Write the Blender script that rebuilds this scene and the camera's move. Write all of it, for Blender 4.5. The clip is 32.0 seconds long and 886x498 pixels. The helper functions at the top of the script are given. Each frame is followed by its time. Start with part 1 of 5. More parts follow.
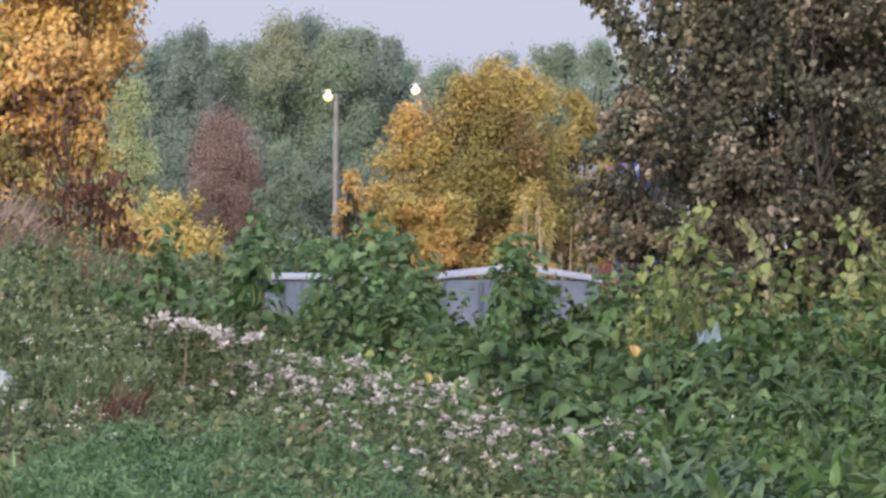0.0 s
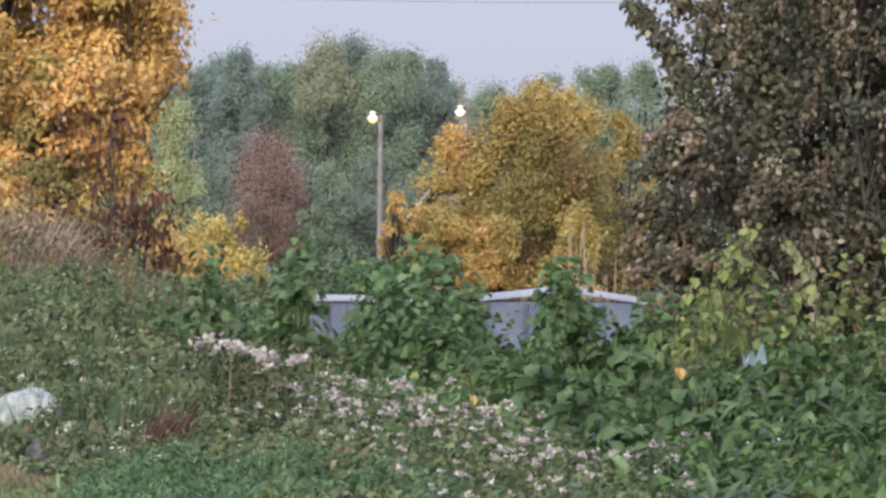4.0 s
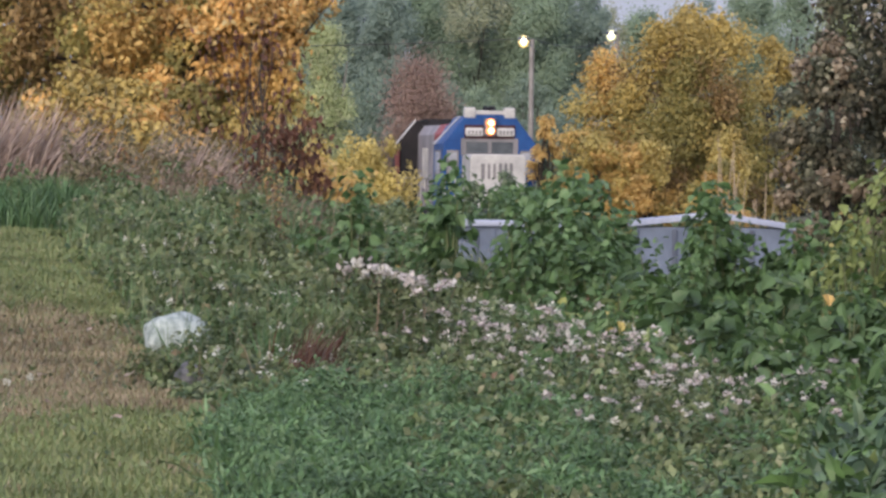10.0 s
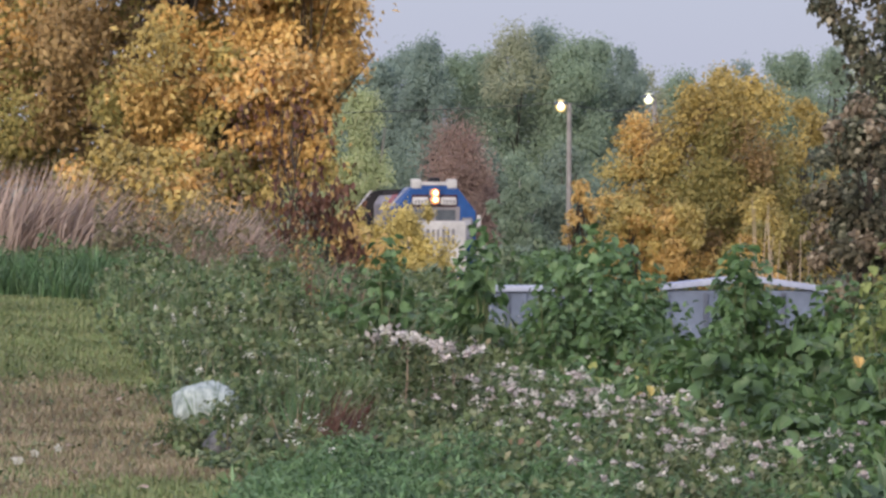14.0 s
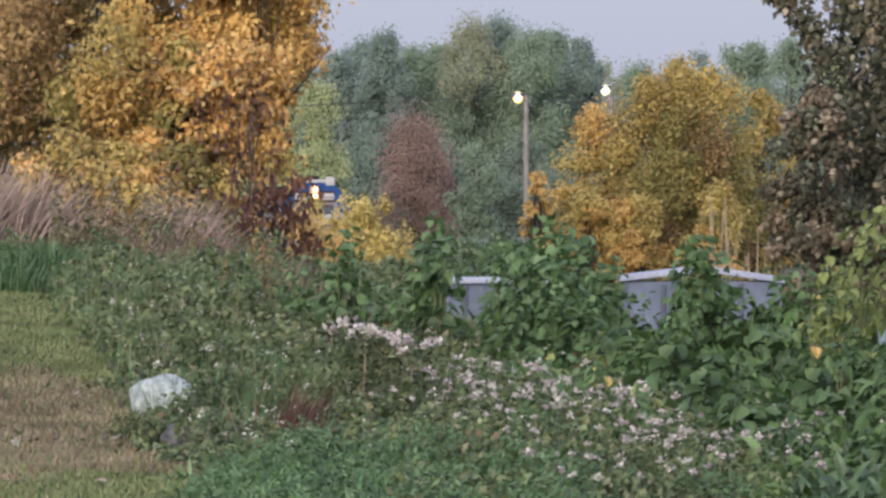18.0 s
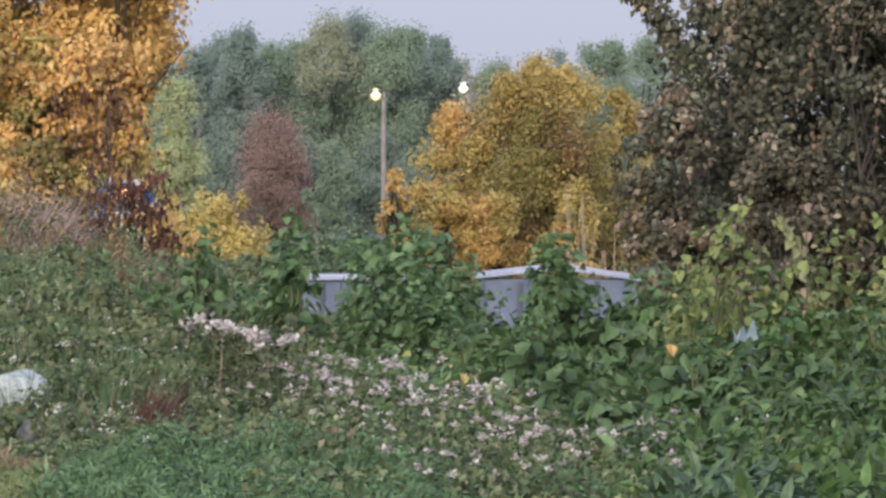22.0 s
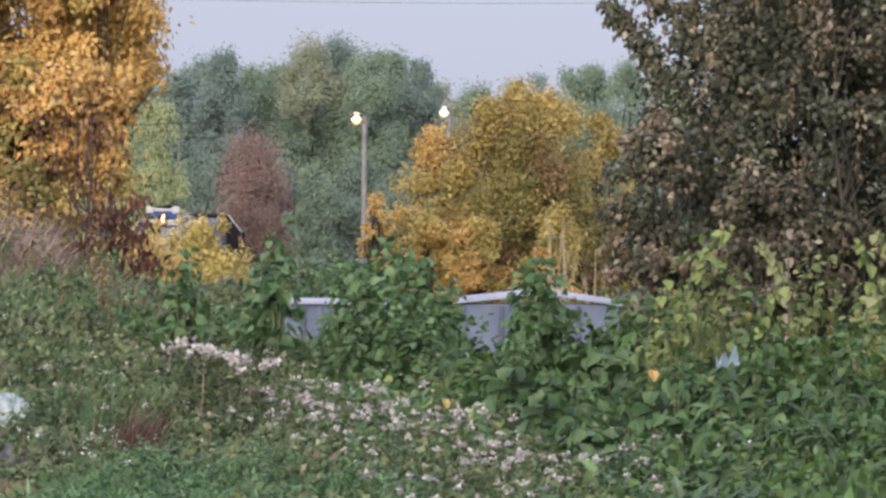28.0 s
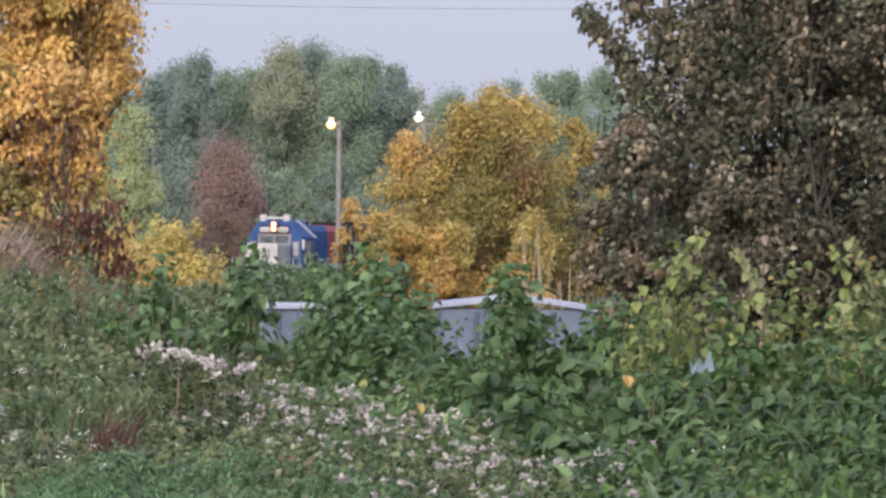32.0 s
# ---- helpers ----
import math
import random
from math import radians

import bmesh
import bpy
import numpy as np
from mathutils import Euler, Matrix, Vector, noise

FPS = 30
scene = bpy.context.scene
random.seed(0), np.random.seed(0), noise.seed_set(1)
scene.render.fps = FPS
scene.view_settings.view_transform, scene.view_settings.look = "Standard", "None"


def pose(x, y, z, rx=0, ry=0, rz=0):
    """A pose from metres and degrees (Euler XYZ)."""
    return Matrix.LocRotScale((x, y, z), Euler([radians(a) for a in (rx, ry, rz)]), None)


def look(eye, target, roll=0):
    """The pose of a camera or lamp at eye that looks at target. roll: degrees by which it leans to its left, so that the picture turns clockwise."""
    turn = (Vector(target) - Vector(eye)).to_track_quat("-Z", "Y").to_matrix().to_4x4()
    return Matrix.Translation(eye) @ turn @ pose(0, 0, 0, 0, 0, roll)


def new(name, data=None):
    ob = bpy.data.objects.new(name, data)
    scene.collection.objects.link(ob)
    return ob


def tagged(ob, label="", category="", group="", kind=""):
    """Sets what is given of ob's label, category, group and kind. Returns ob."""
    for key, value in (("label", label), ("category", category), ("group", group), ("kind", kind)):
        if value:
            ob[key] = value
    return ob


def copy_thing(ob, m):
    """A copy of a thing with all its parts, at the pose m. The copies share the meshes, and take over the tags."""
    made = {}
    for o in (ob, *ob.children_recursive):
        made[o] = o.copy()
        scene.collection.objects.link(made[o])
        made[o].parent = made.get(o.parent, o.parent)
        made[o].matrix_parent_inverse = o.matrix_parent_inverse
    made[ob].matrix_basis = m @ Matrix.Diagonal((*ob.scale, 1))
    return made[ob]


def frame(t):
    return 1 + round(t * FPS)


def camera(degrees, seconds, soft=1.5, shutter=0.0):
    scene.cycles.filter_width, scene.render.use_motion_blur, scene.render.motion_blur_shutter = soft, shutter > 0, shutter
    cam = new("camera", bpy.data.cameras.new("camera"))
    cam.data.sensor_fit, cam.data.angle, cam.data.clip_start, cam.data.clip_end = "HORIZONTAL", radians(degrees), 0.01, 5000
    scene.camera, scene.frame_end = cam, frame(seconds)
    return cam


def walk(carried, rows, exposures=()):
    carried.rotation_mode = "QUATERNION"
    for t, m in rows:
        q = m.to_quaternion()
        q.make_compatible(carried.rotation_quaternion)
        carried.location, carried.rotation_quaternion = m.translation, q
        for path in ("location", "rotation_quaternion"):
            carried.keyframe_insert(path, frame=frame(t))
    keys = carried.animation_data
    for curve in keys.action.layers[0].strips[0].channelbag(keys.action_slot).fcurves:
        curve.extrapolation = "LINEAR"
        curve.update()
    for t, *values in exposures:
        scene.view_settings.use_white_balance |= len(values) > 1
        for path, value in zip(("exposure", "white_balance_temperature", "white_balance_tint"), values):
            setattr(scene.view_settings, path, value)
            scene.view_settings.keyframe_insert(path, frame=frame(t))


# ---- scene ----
SECONDS = 32.0
cam = camera(7.475, SECONDS, soft=2.8)


def shot(x, y, z, yaw, pitch, roll):
    """A camera pose from metres and degrees: yaw to the left of +y, pitch up, lean to the left."""
    return pose(x, y, z, 0, 0, yaw) @ pose(0, 0, 0, 90 + pitch, 0, 0) @ pose(0, 0, 0, 0, 0, roll)


walk(cam, [
    (0, shot(-0.099, -0.144, 1.587, -1.716, -0.169, 0.497)),
    (0.5, shot(-0.098, -0.077, 1.585, -1.663, -0.166, 0.427)),
    (1, shot(-0.103, -0.057, 1.583, -1.638, -0.143, 0.456)),
    (1.5, shot(-0.108, -0.123, 1.586, -1.609, -0.116, 0.403)),
    (2, shot(-0.104, -0.111, 1.591, -1.605, -0.114, 0.374)),
    (2.5, shot(-0.103, -0.059, 1.591, -1.667, -0.043, 0.416)),
    (3, shot(-0.107, -0.066, 1.593, -1.603, -0.017, 0.538)),
    (3.5, shot(-0.107, -0.046, 1.589, -1.450, 0.018, 0.566)),
    (5.5, shot(-0.070, -0.059, 1.590, -1.231, -0.024, 0.508)),
    (6, shot(-0.073, -0.039, 1.594, -1.170, 0.017, 0.506)),
    (6.5, shot(-0.077, -0.049, 1.594, -0.971, -0.021, 0.600)),
    (7, shot(-0.081, -0.059, 1.591, -0.813, -0.212, 0.663)),
    (7.5, shot(-0.082, -0.050, 1.590, -0.741, -0.359, 0.704)),
    (8, shot(-0.076, -0.054, 1.592, -0.556, -0.310, 0.737)),
    (8.5, shot(-0.084, -0.036, 1.594, -0.442, -0.309, 0.783)),
    (9, shot(-0.081, -0.028, 1.588, -0.307, -0.240, 0.742)),
    (9.5, shot(-0.078, -0.030, 1.594, -0.168, -0.381, 0.736)),
    (10, shot(-0.083, -0.065, 1.598, -0.072, -0.644, 0.728)),
    (10.5, shot(-0.076, -0.093, 1.598, 0.006, -0.806, 0.692)),
    (11, shot(-0.067, -0.043, 1.591, 0.055, -0.728, 0.615)),
    (11.5, shot(-0.054, -0.020, 1.595, 0.063, -0.575, 0.451)),
    (12, shot(-0.043, -0.022, 1.597, 0.096, -0.498, 0.339)),
    (12.5, shot(-0.027, -0.018, 1.597, 0.069, -0.391, 0.203)),
    (13, shot(0.000, -0.000, 1.600, -0.000, -0.205, 0.120)),
    (13.5, shot(0.019, 0.043, 1.600, 0.191, -0.079, 0.107)),
    (14, shot(0.016, 0.029, 1.604, 0.280, -0.094, 0.103)),
    (14.5, shot(0.028, 0.007, 1.598, 0.230, -0.105, 0.021)),
    (16.5, shot(0.028, 0.031, 1.602, 0.212, -0.207, -0.151)),
    (17, shot(0.024, 0.015, 1.602, 0.171, -0.267, -0.178)),
    (17.5, shot(0.029, 0.042, 1.601, 0.056, -0.274, -0.186)),
    (18, shot(0.022, 0.036, 1.604, -0.077, -0.161, -0.143)),
    (18.5, shot(0.021, 0.007, 1.604, -0.108, 0.007, -0.101)),
    (19, shot(0.024, -0.002, 1.605, -0.214, 0.095, -0.130)),
    (19.5, shot(0.023, 0.005, 1.603, -0.471, 0.024, -0.128)),
    (20, shot(0.026, 0.042, 1.601, -0.844, -0.175, -0.180)),
    (20.5, shot(0.033, 0.024, 1.600, -1.179, -0.251, -0.148)),
    (21, shot(0.027, 0.064, 1.605, -1.254, -0.167, -0.022)),
    (21.5, shot(0.025, 0.037, 1.600, -1.237, -0.158, 0.022)),
    (22, shot(0.024, -0.049, 1.605, -1.283, -0.188, 0.097)),
    (22.5, shot(0.019, -0.023, 1.605, -1.183, -0.237, 0.176)),
    (23, shot(0.019, -0.053, 1.606, -1.128, -0.283, 0.208)),
    (23.5, shot(0.018, -0.007, 1.607, -1.133, -0.327, 0.211)),
    (24, shot(0.016, -0.021, 1.605, -1.085, -0.373, 0.262)),
    (24.5, shot(0.018, -0.060, 1.606, -1.039, -0.354, 0.223)),
    (25, shot(0.021, -0.080, 1.607, -1.052, -0.269, 0.168)),
    (25.5, shot(0.022, -0.076, 1.608, -1.091, -0.244, 0.112)),
    (27.5, shot(0.005, -0.038, 1.610, -1.343, -0.000, 0.305)),
    (28, shot(0.006, -0.049, 1.610, -1.453, 0.016, 0.287)),
    (28.5, shot(0.007, -0.070, 1.611, -1.559, 0.033, 0.282)),
    (29, shot(0.004, -0.053, 1.611, -1.623, -0.014, 0.330)),
    (29.5, shot(0.005, -0.053, 1.610, -1.618, -0.054, 0.405)),
    (30, shot(0.001, -0.032, 1.609, -1.605, -0.014, 0.406)),
    (30.5, shot(-0.002, -0.083, 1.610, -1.715, -0.059, 0.417)),
    (31, shot(-0.002, -0.070, 1.611, -1.743, -0.060, 0.435)),
    (31.5, shot(-0.003, -0.067, 1.613, -1.692, 0.053, 0.446)),
    (32, shot(-0.004, -0.086, 1.609, -1.671, 0.061, 0.481)),
], exposures=[(0, 0.14), (3, 0.12), (6, 0.08), (9, -0.06), (19, -0.05), (21, 0.02), (24, 0.06), (28, 0.1), (32, 0.1)])

# ---- light: an overcast dusk, the brighter sky high up and behind the viewer ----
SUN_EL, SUN_AZ = 22.0, 200.0
world = bpy.data.worlds.new("dusk_sky")
scene.world = world
world.use_nodes = True
wt = world.node_tree
wt.nodes.clear()
sky = wt.nodes.new("ShaderNodeTexSky")
sky.sky_type, sky.sun_disc = "NISHITA", False
sky.sun_elevation, sky.sun_rotation = radians(SUN_EL), radians(SUN_AZ)
sky.air_density, sky.dust_density, sky.ozone_density = 1.0, 1.5, 2.0
bg_sky = wt.nodes.new("ShaderNodeBackground")
bg_sky.inputs[1].default_value = 0.035
cloud = wt.nodes.new("ShaderNodeBackground")
cloud.inputs[0].default_value = (0.505, 0.53, 0.745, 1)
cloud.inputs[1].default_value = 0.72
# an overcast sky is about three times as bright overhead as at the horizon
dome = wt.nodes.new("ShaderNodeTexCoord")
split = wt.nodes.new("ShaderNodeSeparateXYZ")
rise = wt.nodes.new("ShaderNodeMapRange")
rise.inputs["From Min"].default_value, rise.inputs["From Max"].default_value = 0.05, 1.0
rise.inputs["To Min"].default_value, rise.inputs["To Max"].default_value = 0.79, 1.9
wt.links.new(dome.outputs["Generated"], split.inputs[0])
wt.links.new(split.outputs["Z"], rise.inputs["Value"])
wt.links.new(rise.outputs["Result"], cloud.inputs[1])
both = wt.nodes.new("ShaderNodeAddShader")
world_out = wt.nodes.new("ShaderNodeOutputWorld")
wt.links.new(sky.outputs[0], bg_sky.inputs[0])
wt.links.new(bg_sky.outputs[0], both.inputs[0])
wt.links.new(cloud.outputs[0], both.inputs[1])
wt.links.new(both.outputs[0], world_out.inputs[0])

sun = new("sun", bpy.data.lights.new("sun", "SUN"))
sun.data.energy, sun.data.angle, sun.data.color = 4.7, radians(50), (1.0, 0.87, 0.76)
sun.matrix_world = look((-34, -94, 40), (0, 0, 0))
scene.view_settings.exposure = 0.0


# ---- materials ----
def mat_base(name):
    m = bpy.data.materials.new(name)
    m.use_nodes = True
    nt = m.node_tree
    nt.nodes.clear()
    return m, nt, nt.nodes.new("ShaderNodeOutputMaterial")


def ramp_node(nt, fac, stops):
    r = nt.nodes.new("ShaderNodeValToRGB")
    el = r.color_ramp.elements
    while len(el) < len(stops):
        el.new(0.5)
    for e, (p, c) in zip(el, stops):
        e.position, e.color = p, (*c, 1)
    nt.links.new(fac, r.inputs[0])
    return r.outputs[0]


def noise_node(nt, scale, detail=3.0, coord="Object"):
    tc = nt.nodes.new("ShaderNodeTexCoord")
    n = nt.nodes.new("ShaderNodeTexNoise")
    n.inputs["Scale"].default_value, n.inputs["Detail"].default_value = scale, detail
    nt.links.new(tc.outputs[coord], n.inputs["Vector"])
    return n.outputs["Fac"]


def mixed(nt, fac, a, b, mode="MIX"):
    n = nt.nodes.new("ShaderNodeMix")
    n.data_type, n.blend_type = "RGBA", mode
    for sock, v in ((n.inputs["Factor"], fac), (n.inputs["A"], a), (n.inputs["B"], b)):
        if isinstance(v, (int, float)):
            sock.default_value = v
        elif isinstance(v, tuple):
            sock.default_value = (*v, 1)
        else:
            nt.links.new(v, sock)
    return n.outputs["Result"]


def leaf_material(name, stops, rough=0.55, through_light=0.3, patch=0.6, clump=1.3, per_object=False, tint=None, gloss=0.3):
    """Foliage: every leaf has its own tint, clumps drift in tone, light comes through the blade."""
    m, nt, out = mat_base(name)
    g = nt.nodes.new("ShaderNodeObjectInfo" if per_object else "ShaderNodeNewGeometry")
    pick = g.outputs["Random"] if per_object else g.outputs["Random Per Island"]
    col = ramp_node(nt, pick, stops)
    if tint:
        col = mixed(nt, ramp_node(nt, noise_node(nt, 0.75, 2.0), [(0.48, (0, 0, 0)), (0.66, (0.55, 0.55, 0.55))]), col, tint)
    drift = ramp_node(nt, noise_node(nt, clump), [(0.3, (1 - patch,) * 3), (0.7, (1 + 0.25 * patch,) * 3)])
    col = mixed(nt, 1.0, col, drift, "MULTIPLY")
    p = nt.nodes.new("ShaderNodeBsdfPrincipled")
    p.inputs["Roughness"].default_value = rough
    p.inputs["Specular IOR Level"].default_value = gloss
    nt.links.new(col, p.inputs["Base Color"])
    tr = nt.nodes.new("ShaderNodeBsdfTranslucent")
    nt.links.new(col, tr.inputs["Color"])
    mx = nt.nodes.new("ShaderNodeMixShader")
    mx.inputs[0].default_value = through_light
    nt.links.new(p.outputs[0], mx.inputs[1])
    nt.links.new(tr.outputs[0], mx.inputs[2])
    nt.links.new(mx.outputs[0], out.inputs[0])
    return m


def solid(name, a, b, scale=6.0, rough=0.6, metal=0.0, bump=0.15, emit=None, strength=0.0, gloss=0.5):
    """A worn surface between two tones, with fine relief."""
    m, nt, out = mat_base(name)
    p = nt.nodes.new("ShaderNodeBsdfPrincipled")
    big, fine = noise_node(nt, scale, 4.0), noise_node(nt, scale * 9, 3.0)
    col = ramp_node(nt, big, [(0.35, a), (0.68, b)])
    col = mixed(nt, 0.35, col, ramp_node(nt, fine, [(0.3, (0.6, 0.6, 0.6)), (0.7, (1.15, 1.15, 1.15))]), "MULTIPLY")
    nt.links.new(col, p.inputs["Base Color"])
    p.inputs["Roughness"].default_value, p.inputs["Metallic"].default_value = rough, metal
    p.inputs["Specular IOR Level"].default_value = gloss
    bp = nt.nodes.new("ShaderNodeBump")
    bp.inputs["Strength"].default_value, bp.inputs["Distance"].default_value = bump, 0.02
    nt.links.new(fine, bp.inputs["Height"])
    nt.links.new(bp.outputs[0], p.inputs["Normal"])
    if emit:
        p.inputs["Emission Color"].default_value = (*emit, 1)
        p.inputs["Emission Strength"].default_value = strength
    nt.links.new(p.outputs[0], out.inputs[0])
    return m


M_SOIL = solid("soil", (0.0622, 0.0515, 0.0299), (0.0913, 0.0996, 0.0415), 0.8, 0.95)
M_BALLAST = solid("ballast", (0.0913, 0.083, 0.0789), (0.166, 0.158, 0.149), 5.0, 0.95, bump=0.6)
M_RAIL = solid("rail_steel", (0.083, 0.0581, 0.0415), (0.166, 0.141, 0.124), 8.0, 0.5, 0.6)
M_TIE = solid("creosoted_wood", (0.0415, 0.0332, 0.0249), (0.0913, 0.0747, 0.0581), 6.0, 0.9)
M_LAWN = leaf_material("mown_grass", [(0.0, (0.128, 0.175, 0.071)), (0.5, (0.190, 0.247, 0.098)), (1.0, (0.288, 0.291, 0.142))], patch=0.4, clump=0.9)
M_DRY = leaf_material("dry_grass", [(0.0, (0.200, 0.155, 0.101)), (0.35, (0.310, 0.250, 0.159)), (0.6, (0.400, 0.335, 0.223)), (0.8, (0.240, 0.235, 0.127)), (1.0, (0.230, 0.250, 0.127))], patch=0.5, clump=0.8)
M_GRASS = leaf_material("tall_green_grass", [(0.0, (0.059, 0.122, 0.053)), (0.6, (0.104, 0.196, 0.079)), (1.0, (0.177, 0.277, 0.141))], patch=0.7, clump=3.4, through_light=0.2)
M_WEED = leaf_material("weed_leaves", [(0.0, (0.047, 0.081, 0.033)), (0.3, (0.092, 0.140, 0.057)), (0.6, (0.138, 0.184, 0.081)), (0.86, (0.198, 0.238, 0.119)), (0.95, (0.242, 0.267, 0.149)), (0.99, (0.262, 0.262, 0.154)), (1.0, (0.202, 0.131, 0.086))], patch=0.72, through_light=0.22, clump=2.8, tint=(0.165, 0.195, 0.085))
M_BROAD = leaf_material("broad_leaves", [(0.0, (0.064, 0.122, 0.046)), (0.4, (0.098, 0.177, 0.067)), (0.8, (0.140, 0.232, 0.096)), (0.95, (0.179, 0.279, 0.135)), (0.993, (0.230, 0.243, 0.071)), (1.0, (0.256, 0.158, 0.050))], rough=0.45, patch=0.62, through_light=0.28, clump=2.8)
M_BROAD_LIGHT = leaf_material("bright_broad_leaves", [(0.0, (0.049, 0.097, 0.033)), (0.4, (0.082, 0.154, 0.048)), (0.8, (0.118, 0.206, 0.068)), (0.95, (0.158, 0.240, 0.101)), (0.995, (0.178, 0.209, 0.065)), (1.0, (0.214, 0.129, 0.040))], rough=0.45, patch=0.64, clump=2.6, through_light=0.25)
M_YELLOWGREEN = leaf_material("turning_shrub_leaves", [(0.0, (0.111, 0.163, 0.054)), (0.4, (0.193, 0.257, 0.086)), (0.8, (0.318, 0.367, 0.131)), (0.94, (0.387, 0.329, 0.124)), (1.0, (0.330, 0.172, 0.077))], patch=0.5, clump=1.5)
M_GOLD = leaf_material("golden_leaves", [(0.0, (0.446, 0.297, 0.134)), (0.25, (0.673, 0.414, 0.144)), (0.6, (0.791, 0.488, 0.168)), (0.88, (0.791, 0.592, 0.263)), (1.0, (0.495, 0.414, 0.216))], patch=0.4, through_light=0.35, clump=0.9)
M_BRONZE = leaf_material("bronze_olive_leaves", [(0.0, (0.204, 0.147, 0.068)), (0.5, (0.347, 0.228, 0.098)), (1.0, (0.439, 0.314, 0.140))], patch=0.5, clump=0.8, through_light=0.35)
M_YELLOW = leaf_material("yellow_leaves", [(0.0, (0.379, 0.313, 0.108)), (0.5, (0.591, 0.486, 0.162)), (1.0, (0.667, 0.557, 0.217))], patch=0.45, through_light=0.35, clump=1.2)
M_OLIVEGOLD = leaf_material("olive_gold_leaves", [(0.0, (0.291, 0.253, 0.102)), (0.35, (0.472, 0.371, 0.134)), (0.75, (0.598, 0.453, 0.143)), (1.0, (0.681, 0.543, 0.193))], patch=0.35, through_light=0.35, clump=0.7)
M_ORANGE = leaf_material("orange_leaves", [(0.0, (0.497, 0.326, 0.132)), (0.5, (0.695, 0.472, 0.166)), (1.0, (0.745, 0.574, 0.237))], patch=0.4, through_light=0.35, clump=0.9)
M_PEACH = leaf_material("pale_orange_leaves", [(0.0, (0.514, 0.334, 0.118)), (0.5, (0.720, 0.472, 0.163)), (1.0, (0.802, 0.590, 0.221))], patch=0.3, through_light=0.35, clump=0.9)
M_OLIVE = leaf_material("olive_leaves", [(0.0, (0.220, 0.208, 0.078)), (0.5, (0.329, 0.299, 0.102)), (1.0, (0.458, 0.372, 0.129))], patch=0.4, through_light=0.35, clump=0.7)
M_BRUSH = leaf_material("brown_olive_brush", [(0.0, (0.1, 0.095, 0.05)), (0.5, (0.17, 0.15, 0.085)), (0.85, (0.24, 0.21, 0.12)), (1.0, (0.34, 0.27, 0.19))], patch=0.5, clump=1.2)
M_MAROON = leaf_material("maroon_leaves", [(0.0, (0.074, 0.037, 0.028)), (0.6, (0.138, 0.067, 0.046)), (0.85, (0.218, 0.115, 0.066)), (1.0, (0.445, 0.306, 0.109))], patch=0.35)
M_DARK = leaf_material("dark_brown_green_leaves", [(0.0, (0.06, 0.06, 0.041)), (0.5, (0.115, 0.111, 0.075)), (0.8, (0.18, 0.166, 0.115)), (0.94, (0.28, 0.237, 0.16)), (1.0, (0.4, 0.37, 0.28))], rough=0.6, gloss=0.15, patch=0.5, clump=0.8, through_light=0.3)
M_DARKGREEN = leaf_material("dark_olive_leaves", [(0.0, (0.05, 0.058, 0.042)), (0.5, (0.098, 0.108, 0.074)), (0.85, (0.165, 0.17, 0.115)), (1.0, (0.32, 0.32, 0.23))], rough=0.6, gloss=0.2, patch=0.5, clump=0.8, through_light=0.3)
# far thicket, its leaf colour lifted and greyed to imitate haze
M_THICKET = leaf_material("hazed_thicket_leaves", [(0.0, (0.19, 0.26, 0.21)), (0.6, (0.26, 0.335, 0.265)), (1.0, (0.32, 0.39, 0.3))], patch=0.35, through_light=0.5, rough=0.8, gloss=0.05, clump=0.3)
M_NETTLE = leaf_material("dull_nettle_leaves", [(0.0, (0.1, 0.15, 0.09)), (0.6, (0.15, 0.21, 0.125)), (1.0, (0.22, 0.27, 0.17))], patch=0.4, through_light=0.3, clump=1.0)
M_DARKLEAF = leaf_material("dark_broad_leaves", [(0.0, (0.043, 0.084, 0.046)), (0.6, (0.078, 0.135, 0.070)), (1.0, (0.135, 0.209, 0.115))], rough=0.45, patch=0.6, through_light=0.2, clump=2.6)
M_SHOOT = leaf_material("pale_shoot_leaves", [(0.0, (0.160, 0.197, 0.086)), (0.5, (0.248, 0.279, 0.129)), (1.0, (0.336, 0.336, 0.172))], patch=0.4, clump=2.0, through_light=0.3)
M_SPRAY = leaf_material("curled_brown_leaves", [(0.0, (0.11, 0.09, 0.065)), (0.5, (0.2, 0.16, 0.11)), (0.85, (0.3, 0.24, 0.17)), (1.0, (0.44, 0.41, 0.32))], rough=0.6, patch=0.3, through_light=0.3)
# far trees: paler, greyer leaf colours stand in for the haze before them
M_POPLAR = leaf_material("hazed_poplar_leaves", [(0.0, (0.236, 0.320, 0.234)), (0.6, (0.306, 0.395, 0.284)), (1.0, (0.362, 0.448, 0.321))], patch=0.3, through_light=0.5, rough=0.8, gloss=0.05, clump=0.25)
M_POPLAR_DARK = leaf_material("hazed_dark_poplar_leaves", [(0.0, (0.218, 0.295, 0.259)), (0.6, (0.284, 0.366, 0.313)), (1.0, (0.337, 0.415, 0.349))], patch=0.3, through_light=0.5, rough=0.8, gloss=0.05, clump=0.25)
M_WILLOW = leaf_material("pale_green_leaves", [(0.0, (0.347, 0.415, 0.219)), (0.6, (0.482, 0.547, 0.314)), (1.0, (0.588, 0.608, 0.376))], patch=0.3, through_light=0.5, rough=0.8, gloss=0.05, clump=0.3)
